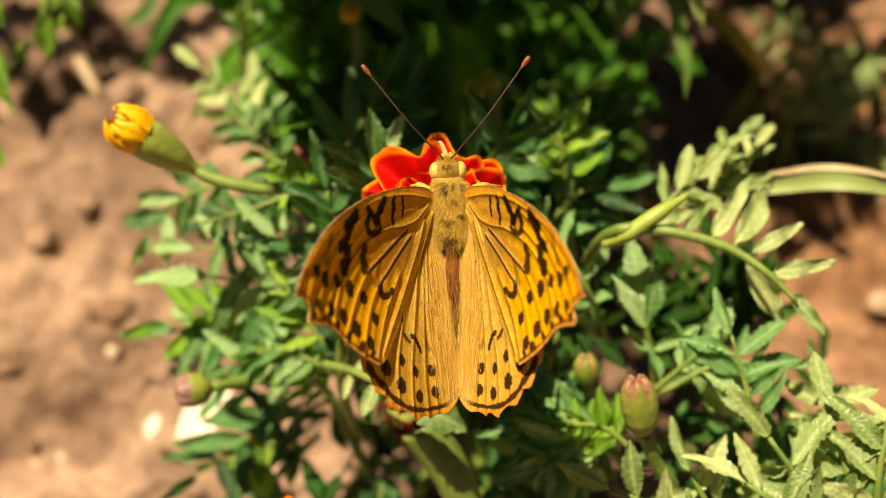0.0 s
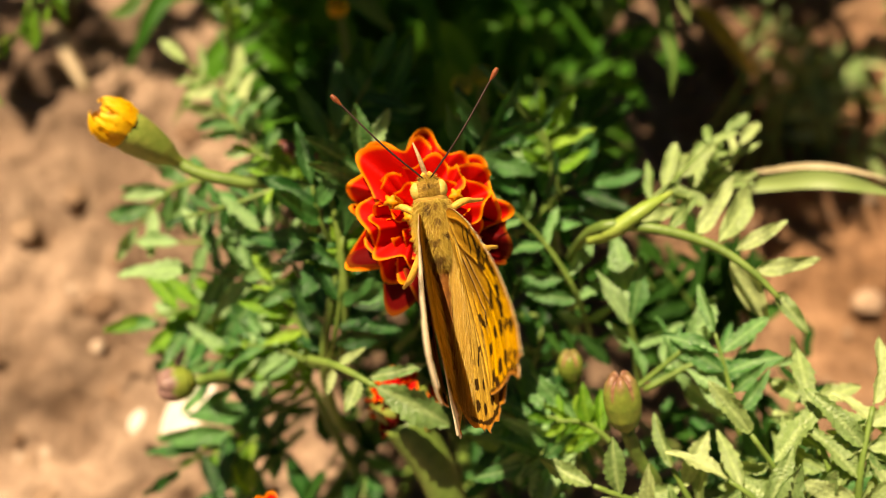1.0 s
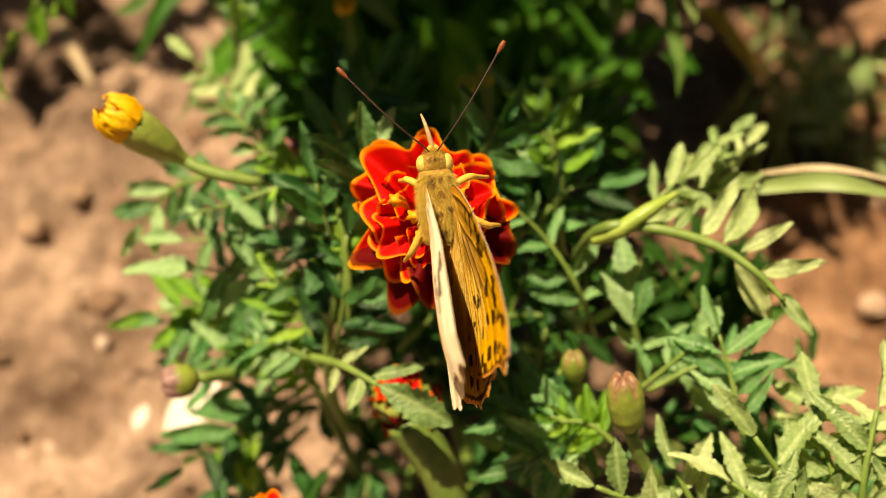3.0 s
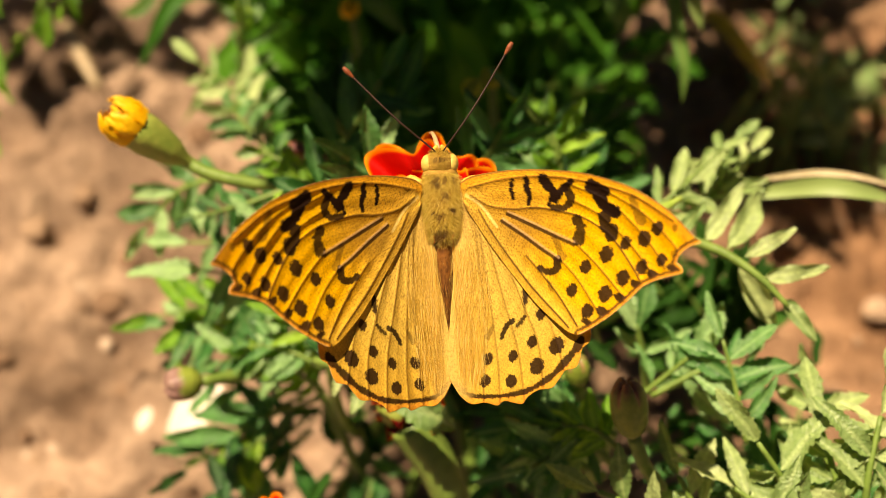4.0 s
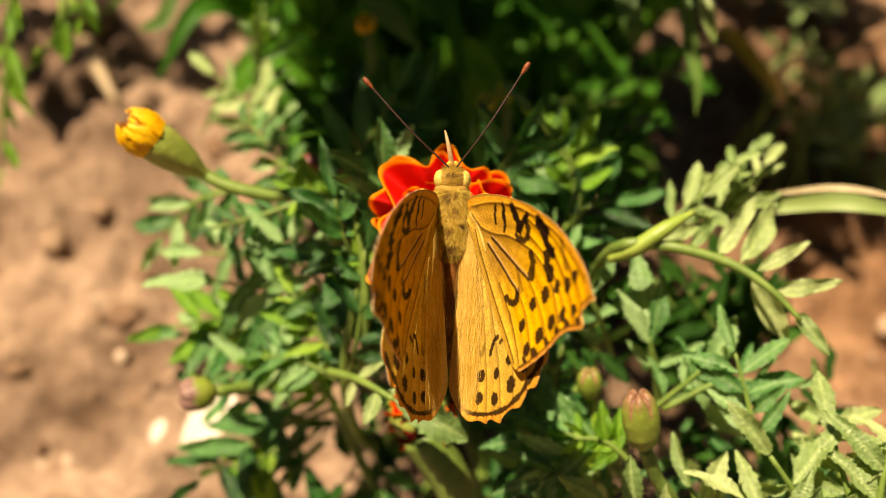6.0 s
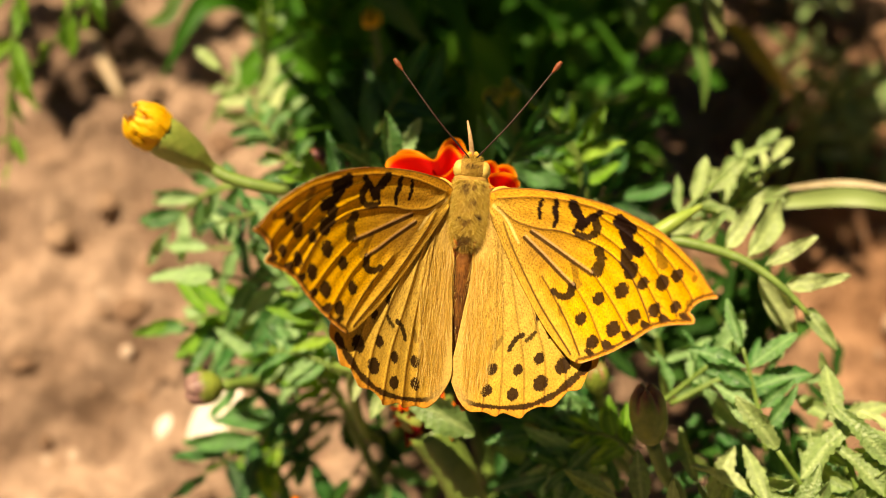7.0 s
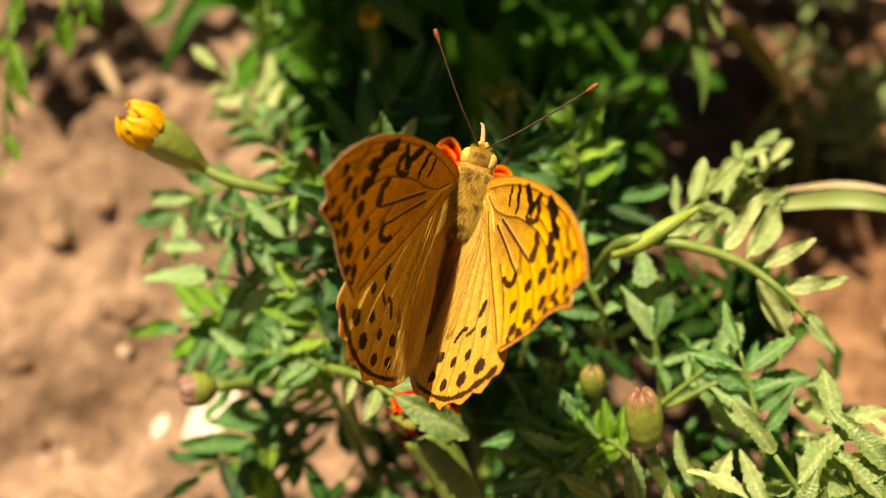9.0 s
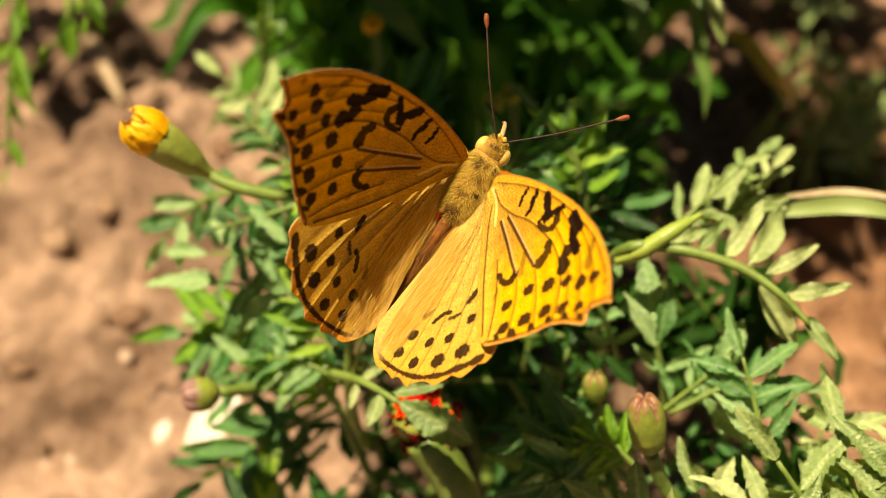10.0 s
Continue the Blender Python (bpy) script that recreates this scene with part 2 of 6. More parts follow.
def leaflet_mesh(material, width, teeth, fold, curl, seed, lobed=0.2):
    """A toothed leaflet, one unit long along y, folded along its midrib; its veins stand proud."""
    rng = random.Random(seed)
    nu, half = 37, 3
    verts, faces, vein = [], [], []
    bend, blunt, roll = rng.uniform(-0.14, 0.14), rng.uniform(0.62, 0.95), rng.uniform(-0.5, 0.5)
    cut = [[rng.uniform(0.3, 1.3) for k in range(teeth + 1)] for side in (0, 1)]
    for i in range(nu):
        t = i / (nu - 1)
        w = width * math.sin(math.pi * min(1, t ** blunt)) ** 0.72 * (1 - 0.12 * math.cos(5 * t + seed)) + 0.014
        saw = (t * teeth) % 1.0
        for j in range(-half, half + 1):
            s = j / half
            depth = lobed * cut[j > 0][int(t * teeth)]
            edge = 1 + (depth * (0.45 - saw) if abs(j) == half else 0)
            x = s * w * edge
            z = abs(s) ** 1.3 * w * fold + curl * t * t + roll * s * w * t
            z += 0.035 * math.sin(11 * t + 2.5 * s + seed) * s * s
            z += 0.014 if j == 0 else 0
            verts.append((x + bend * t * t, t + 0.06 * abs(s) * (1 - t), z))
            vein.append(1.0 if j == 0 else (0.15 if saw < 0.25 and abs(j) < half else 0.0))
    row = 2 * half + 1
    for i in range(nu - 1):
        for j in range(row - 1):
            a = i * row + j
            faces.append((a, a + 1, a + row + 1, a + row))
    me = mesh_of("leaflet", verts, faces, material)
    at = me.attributes.new("vein", "FLOAT_COLOR", "POINT")
    at.data.foreach_set("color", [c for v in vein for c in (v, v, v, 1)])
    return me


LEAFLETS = {}
for key, material in (("mid", LEAF), ("pale", LEAF_SUNLIT), ("dark", LEAF_SHADED), ("young", LEAF_YOUNG), ("light", LEAF_LIGHT), ("bed", LEAF_BED)):
    LEAFLETS[key] = [leaflet_mesh(material, random.Random(i).uniform(0.105, 0.155), 6 + i % 4, random.Random(i + 9).uniform(0.1, 0.75),
                                  random.Random(i + 5).uniform(-0.35, 0.15), i, 0.34 if key in ("pale", "light") else 0.24) for i in range(12)]


LEAFLETS["smooth"] = [leaflet_mesh(LEAF_LIGHT, 0.125 + 0.01 * i, 3, 0.2 + 0.1 * i, -0.15 + 0.05 * i, 40 + i, 0.10) for i in range(5)]


def leaflet_at(leaf, key, base, way, normal, length, rng, wide=1.0, twist=25):
    way = Vector(way).normalized()
    n = Vector(normal) - way * Vector(normal).dot(way)
    if n.length < 1e-4:
        n = way.orthogonal()
    n.normalize()
    m = Matrix((way.cross(n), way, n)).transposed().to_4x4()
    m = Matrix.Translation(base) @ m @ pose(0, 0, 0, rng.uniform(-14, 10), rng.uniform(-twist, twist), rng.uniform(-8, 8))
    m = m @ Matrix.Diagonal((length * wide, length, length, 1))
    return put("leaflet", rng.choice(LEAFLETS[key]), leaf, "", m)


VIEW_UP = Vector((-0.1, -0.40, 0.9))


def compound_leaf(plant, key, points, pairs, length, seed, normal=VIEW_UP, thick=0.00055, spread=52, wide=1.0, first=0.25, tip=1.15, twist=38):
    """A pinnate leaf: a stalk through the points, pairs of leaflets along it and one at its tip."""
    rng = random.Random(seed)
    path = spline(points, 16)
    leaf = put("leaf", tube_mesh("leaf_stalk", points, [thick, thick * 0.5], STEM, 14, 6), plant)
    n = Vector(normal) + Vector((rng.uniform(-0.3, 0.3), rng.uniform(-0.3, 0.3), 0))
    n.normalize()
    for i in range(pairs):
        f = first + (1 - first) * (i + 0.5 * rng.random() * 0.5) / pairs
        k = min(int(f * 15), 14)
        base, d = Vector(path[k]), (Vector(path[k + 1]) - Vector(path[k])).normalized()
        side = d.cross(n).normalized()
        size = 1.18 * length * (0.66 + 0.5 * math.sin(math.pi * (0.2 + 0.7 * f))) * rng.uniform(0.75, 1.2)
        for s in (-1, 1):
            a = radians(spread + rng.uniform(-20, 20))
            way = d * math.cos(a) + side * (s * math.sin(a)) + n * rng.uniform(-0.35, 0.3)
            leaflet_at(leaf, key, base, way, n, size * rng.uniform(0.88, 1.08), rng, wide, twist)
    leaflet_at(leaf, key, path[-1], Vector(path[-1]) - Vector(path[-3]), n, length * tip, rng, wide, twist)
    return leaf


# ---- ground: one sheet of dry crumbly soil out to the horizon ----
def soil_height(x, y):
    p = Vector((x, y - 0.1, 0))
    near = max(0.0, 1 - max(abs(x), abs(y - 0.1)) / 0.8)
    if near == 0:
        return -0.006
    z = 0.012 * noise.fractal(p * 14, 1.0, 2.0, 4) + 0.011 * noise.fractal(p * 46, 0.9, 2.1, 4) + 0.004 * abs(noise.noise(p * 110))
    return z * near - 0.006


def build_ground():
    n = 190
    s = np.linspace(-1, 1, 2 * n + 1)
    axis = np.sign(s) * (0.36 * np.abs(s) + 900 * np.maximum(0, np.abs(s) - 0.80) ** 4 * 40)
    verts, faces = [], []
    for y in axis:
        for x in axis:
            verts.append((x, y + 0.1, soil_height(x, y + 0.1)))
    w = 2 * n + 1
    for i in range(w - 1):
        for j in range(w - 1):
            a = i * w + j
            faces.append((a, a + 1, a + w + 1, a + w))
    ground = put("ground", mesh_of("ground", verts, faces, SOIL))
    tagged(ground, "dry brown crumbly garden soil in full sun", "soil", kind="structure")


build_ground()


def rough_stone(rng, r):
    """The points and faces of a small uneven lump."""
    bm = bmesh.new()
    bmesh.ops.create_icosphere(bm, subdivisions=2, radius=1)
    off = Vector((rng.uniform(0, 50), rng.uniform(0, 50), rng.uniform(0, 50)))
    sq = (rng.uniform(0.8, 1.3), rng.uniform(0.8, 1.2), rng.uniform(0.5, 0.8))
    vs = []
    for v in bm.verts:
        k = r * (1 + 0.35 * noise.noise(v.co * 1.3 + off) + 0.12 * noise.noise(v.co * 4 + off))
        vs.append(Vector((v.co.x * sq[0], v.co.y * sq[1], v.co.z * sq[2])) * k)
    fs = [tuple(v.index for v in f.verts) for f in bm.faces]
    bm.free()
    return vs, fs


def build_clods():
    rng = random.Random(4)
    verts, faces = [], []
    for i in range(560):
        r = 0.0010 + 0.0034 * rng.random() ** 3
        x, y = rng.uniform(-0.2, 0.24), rng.uniform(-0.08, 0.34)
        vs, fs = rough_stone(rng, r)
        k = len(verts)
        verts += [v + Vector((x, y, soil_height(x, y) + r * 0.15)) for v in vs]
        faces += [tuple(a + k for a in f) for f in fs]
    ob = put("soil_clods", mesh_of("soil_clods", verts, faces, CLOD))
    tagged(ob, "crumbs and small clods of dry brown soil", "soil clods", kind="stuff")


build_clods()


# ---- the marigold plant with its flowers, buds and leaves ----
def petal_mesh(length, width, ruffle, seed, cup, material=PETAL):
    """A broad ray petal along y: a wavy margin of a few round lobes, rolled and ruffled, with a light rim."""
    rng = random.Random(seed)
    nu, nv = 21, 49
    ph, waves = rng.uniform(0, 6.28), rng.uniform(1.5, 2.3)
    lobes, depth, shift = rng.uniform(1.6, 2.6), rng.uniform(0.12, 0.22), rng.uniform(-0.5, 0.5)
    half = math.atan2(width, length * 0.8)
    verts, edge, faces = [], [], []
    for i in range(nu):
        t = i / (nu - 1)
        for j in range(nv):
            s = 2 * j / (nv - 1) - 1
            a = s * half * (0.5 + 0.5 * t ** 0.8)
            lobe = 0.5 + 0.5 * math.cos(lobes * (s + shift) * 3.14)
            end = (1 - abs(s) ** 4 * 0.30) * (1 - depth * (1 - lobe) * t * t - 0.04 * math.sin(7.3 * s + ph) * t * t)
            d = length * t * end
            fold = math.sin(waves * s * 3.1 + ph)
            z = cup * length * t * t + ruffle * t ** 1.6 * (fold + 0.3 * math.sin(waves * 6.1 * s + ph * 2))
            z -= 0.34 * length * max(0, t - 0.70) ** 1.4 * (1 + 0.9 * fold)
            verts.append((d * math.sin(a), d * math.cos(a) - 0.05 * length * t * fold, z))
            rim = min((1 - t) * 1.1, (1 - abs(s)) * 0.6 + 0.25 * (1 - t))
            edge.append(max(0.0, min(1.0, 1 - rim / 0.105)) * min(1, t * 1.8))
    for i in range(nu - 1):
        for j in range(nv - 1):
            a = i * nv + j
            faces.append((a, a + 1, a + nv + 1, a + nv))
    me = mesh_of("petal", verts, faces, material)
    at = me.attributes.new("edge", "FLOAT_COLOR", "POINT")
    at.data.foreach_set("color", [c for v in edge for c in (v, v, v, 1)])
    return me


def flower_head(plant, m, radius, seed, label, florets=7, shade_arc=75):
    """A double marigold head: a green cup, rings of ruffled red petals and golden florets."""
    rng = random.Random(seed)
    cup = [(0, 0, -0.0150), (0, 0, -0.012), (0, 0, -0.006), (0, 0, -0.001)]
    head = put("flower_head", tube_mesh("cup", cup, [0.0014, 0.0042, 0.005, 0.0052], CALYX, 10, 20, 0.05), plant, label, m)
    rings = ((8, radius * 0.96, 0.70, -0.0034, -0.08), (7, radius * 0.88, 0.74, -0.0018, 0.06), (6, radius * 0.70, 0.80, -0.0004, 0.20), (4, radius * 0.48, 0.88, 0.0006, 0.40))
    for i, (count, r, wide, z, lift) in enumerate(rings):
        for j in range(count):
            a = 360 * (j + rng.uniform(-0.22, 0.22)) / count + i * 23
            rr = r * rng.uniform(0.82, 1.08)
            # lower outer petals get the copy with shade painted in
            me = petal_mesh(rr, rr * wide * rng.uniform(0.9, 1.2), rr * 0.19, seed * 50 + i * 10 + j, lift + rng.uniform(-0.08, 0.08), PETAL_SHADED if i < 2 and abs((a % 360) - 180) < shade_arc - 30 * i else PETAL)
            put("petal", me, head, "", pose(0, 0, z, rng.uniform(-9, 9), rng.uniform(-13, 13), a))
    for j in range(florets):
        a, r = 0.9 + j * 2.4, radius * 0.10 * (1 + j * 0.24)
        b = Vector((r * math.cos(a), r * math.sin(a), 0.001))
        t = b * 1.5 + Vector((0, 0, rng.uniform(0.0036, 0.0056)))
        put("floret", tube_mesh("floret", [b, (b + t) / 2 + Vector((0.0003, 0.0002, 0)), t], [0.0003, 0.0004, 0.0005, 0.0007, 0.0009], GOLD, 10, 20, 0.30), head, "curled golden floret")
    return head


def facing(p, normal, turn=0):
    n = Vector(normal).normalized()
    return Matrix.Translation(p) @ n.to_track_quat("Z", "Y").to_matrix().to_4x4() @ pose(0, 0, 0, 0, 0, turn)


def closed_bud(plant, base, top, width, label, skin=BUD, crown=0.70):
    """A closed ribbed bud: a green cup whose five bracts fold over a blunt purple crown in a star."""
    base, top = Vector(base), Vector(top)
    axis = (top - base)
    ln = axis.length
    m = facing(base, axis)
    marks, prof = (0, 0.08, 0.25, 0.5, 0.72, 0.88, 0.97, 1.0), (0.36, 0.62, 0.90, 1.0, 0.95, 0.80, 0.58, 0.40)
    n, seg = 26, 60
    verts, faces, tip = [], [], []
    for i in range(n + 5):
        h = min(1.0, i / (n - 1))
        close = 1.0 if i < n else 1 - (i - n + 1) / 6
        up = max(0, h - 0.5) * 2
        for j in range(seg):
            a = 2 * math.pi * j / seg
            lobe = abs(math.cos(2.5 * a)) ** 0.55
            r = width * np.interp(h, marks, prof) * close * (1 + 0.02 * math.cos(5 * a) + 0.17 * up * (lobe - 0.75))
            z = ln * (h - 0.10 * up * up * (1 - lobe) - (0.06 * (1 - close) ** 2 if i >= n else 0))
            verts.append((r * math.cos(a), r * math.sin(a), z))
            f = (h - crown + 0.10 * lobe + 0.03 * math.sin(7 * a)) * 5
            tip.append(max(0.0, min(1.0, max(f, (h - 0.62) * 5 * (1 - lobe) ** 2 * 3))))
    rows = n + 5
    for i in range(rows - 1):
        for j in range(seg):
            k = (j + 1) % seg
            faces.append((i * seg + j, i * seg + k, (i + 1) * seg + k, (i + 1) * seg + j))
    verts.append((0, 0, ln * 0.92))
    tip.append(1.0)
    faces += [((rows - 1) * seg + j, (rows - 1) * seg + (j + 1) % seg, rows * seg) for j in range(seg)]
    me = mesh_of("bud", verts, faces, skin)
    at = me.attributes.new("tip", "FLOAT_COLOR", "POINT")
    at.data.foreach_set("color", [c for v in tip for c in (v, v, v, 1)])
    return put("bud", me, plant, label, m)


def opening_bud(plant, base, neck, top, label):
    """A long green cup from which a crumpled ball of yellow petals breaks out."""
    base, neck, top = Vector(base), Vector(neck), Vector(top)
    ln = (neck - base).length
    m = facing(base, neck - base)
    pts = [(0, 0, ln * i / 9) for i in range(10)]
    cup = put("bud", tube_mesh("bud_cup", pts, [0.00085, 0.0012, 0.0018, 0.0024, 0.0027, 0.0030, 0.0032, 0.0034, 0.0034, 0.0031], CALYX, 20, 40, 0.045), plant, label, m)
    h = (top - neck).length
    rng = random.Random(8)
    put("heart", tube_mesh("bud_heart", [(0, 0, ln * 0.9), (0, 0, ln + h * 0.5), (0, 0, ln + h * 0.72)], [0.0028, 0.0026, 0.0012], RUST, 8, 16), cup, "dark rusty heart of the bud")
    for i in range(13):
        ring = i // 7
        a = 6.28 * (i + 0.5 * ring + rng.uniform(-0.15, 0.15)) / (7 if ring == 0 else 6)
        reach, big = rng.uniform(0.78, 1.0), 0.0038 - 0.0006 * ring
        span, ph = rng.uniform(0.44, 0.62), rng.uniform(0, 6)
        verts, faces = [], []
        for u in range(13):
            t = u / 12
            for k in range(-5, 6):
                q = k / 5
                b = a + q * span * (1 - 0.35 * t ** 3)
                f = t * reach * (1 - 0.10 * abs(q) ** 3)
                r = big * math.sqrt(max(0.015, 1 - (f * 0.98) ** 2.3)) * (0.90 + 0.14 * math.sin(min(1, f * 2) * 1.57))
                r += 0.00034 * math.sin(7 * q + ph + 5 * t) * t + 0.00018 * math.sin(17 * q + 11 * t + ph) + 0.0003 * q * math.cos(ph)
                z = ln * 0.94 + h * f * (1.04 - 0.10 * ring) + 0.0002 * math.sin(9 * q + ph) * t
                verts.append((r * math.cos(b), r * math.sin(b), z))
        for u in range(12):
            for k in range(10):
                q = u * 11 + k
                faces.append((q, q + 1, q + 12, q + 11))
        put("petal", mesh_of("bud_petal", verts, faces, YELLOW), cup, "crumpled yellow petal")
    return cup


marigold = thing("marigold_plant", "leafy green marigold plant with red and orange flowers and buds", "marigold", "marigolds")


def stem(points, r0, r1, plant=marigold, material=STEM, n=18):
    return put("stem", tube_mesh("stem", points, [r0, r1], material, n, 8, 0.04), plant)


ROOT = (0.004, 0.060, -0.008)
FLOWER = Vector((0.0007, 0.0072, 0.1349))
FACE = Vector((-0.03, -0.42, 0.90))
flower_head(marigold, facing(FLOWER, FACE, 12), 0.0147, 3, "red double marigold flower with orange petal rims")
stem([ROOT, (0.003, 0.050, 0.05), FLOWER - FACE.normalized() * 0.045 + Vector((0, 0.004, 0)), FLOWER - FACE.normalized() * 0.014], 0.0026, 0.0014)

# the second flower, half hidden under a leaf, on a long green cup
SECOND = Vector((-0.0052, -0.0040, 0.0988))
# most petals take the darkened copy, which paints the shade under the leaf
flower_head(marigold, facing(SECOND, (-0.25, 0.30, 0.92), 40), 0.0070, 6, "small red flower under a leaf, its petals darkened by painted shade", 0, 150)
stem([(0.0064, -0.0244, 0.0763), (0.0015, -0.0151, 0.0887), (-0.0040, -0.0086, 0.0960)], 0.0030, 0.0042)
stem([ROOT, (0.0112, -0.0235, 0.0583), (0.0064, -0.0244, 0.0763)], 0.0022, 0.0030)

# the yellow bud on its long stalk
opening_bud(marigold, (-0.0398, 0.0266, 0.1222), (-0.0482, 0.0291, 0.1293), (-0.0522, 0.0307, 0.1337), "half-open yellow marigold bud on a long green cup")
stem([(-0.0406, 0.0270, 0.1224), (-0.0372, 0.0253, 0.1214), (-0.0299, 0.0242, 0.1198), (-0.0208, 0.0256, 0.1162), (-0.0110, 0.0248, 0.1008), ROOT], 0.0011, 0.0011)
put("stem", tube_mesh("withered_stem", [(-0.0264, 0.0415, 0.1058), (-0.0235, 0.0411, 0.1056), (-0.0203, 0.0402, 0.1040), (-0.0158, 0.0387, 0.0951)], [0.0014, 0.0016, 0.0011, 0.0008], PURPLE, 12, 8), marigold, "withered reddish shoot")

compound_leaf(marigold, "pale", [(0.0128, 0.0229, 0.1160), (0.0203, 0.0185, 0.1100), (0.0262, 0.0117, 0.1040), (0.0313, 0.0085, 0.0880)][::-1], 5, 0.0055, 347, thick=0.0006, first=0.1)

# closed buds
closed_bud(marigold, (0.0308, -0.0185, 0.1132), (0.0292, -0.0128, 0.1212), 0.0029, "closed green bud with a purple crown", BUD, 0.86)
stem([(0.0308, -0.0183, 0.1133), (0.0332, -0.0208, 0.1072), (0.0376, -0.0236, 0.0962), (0.0386, -0.0229, 0.0500), ROOT], 0.0011, 0.0013)
closed_bud(marigold, (0.0249, -0.0038, 0.0997), (0.0244, -0.0011, 0.1048), 0.0022, "small closed green bud", BUD, 0.99)
stem([(0.0249, -0.0037, 0.0997), (0.0278, -0.0063, 0.0889), (0.0277, -0.0062, 0.0598), ROOT], 0.0009, 0.0020)
closed_bud(marigold, (-0.0408, 0.0010, 0.0915), (-0.0471, -0.0004, 0.0929), 0.0031, "closed bud of purplish bracts", PINK_BUD, 0.55)
stem([(-0.0410, 0.0010, 0.0915), (-0.0347, 0.0058, 0.0841), (-0.0257, 0.0136, 0.0727), ROOT], 0.0009, 0.0020)

# a third flower below, only its rim in sight
flower_head(marigold, facing((-0.0267, -0.0279, 0.0920), (-0.1, -0.3, 0.95), 70), 0.0088, 9, "orange-red flower")
stem([ROOT, (-0.0261, -0.0197, 0.0561), (-0.0284, -0.0239, 0.0757)], 0.0022, 0.0013)

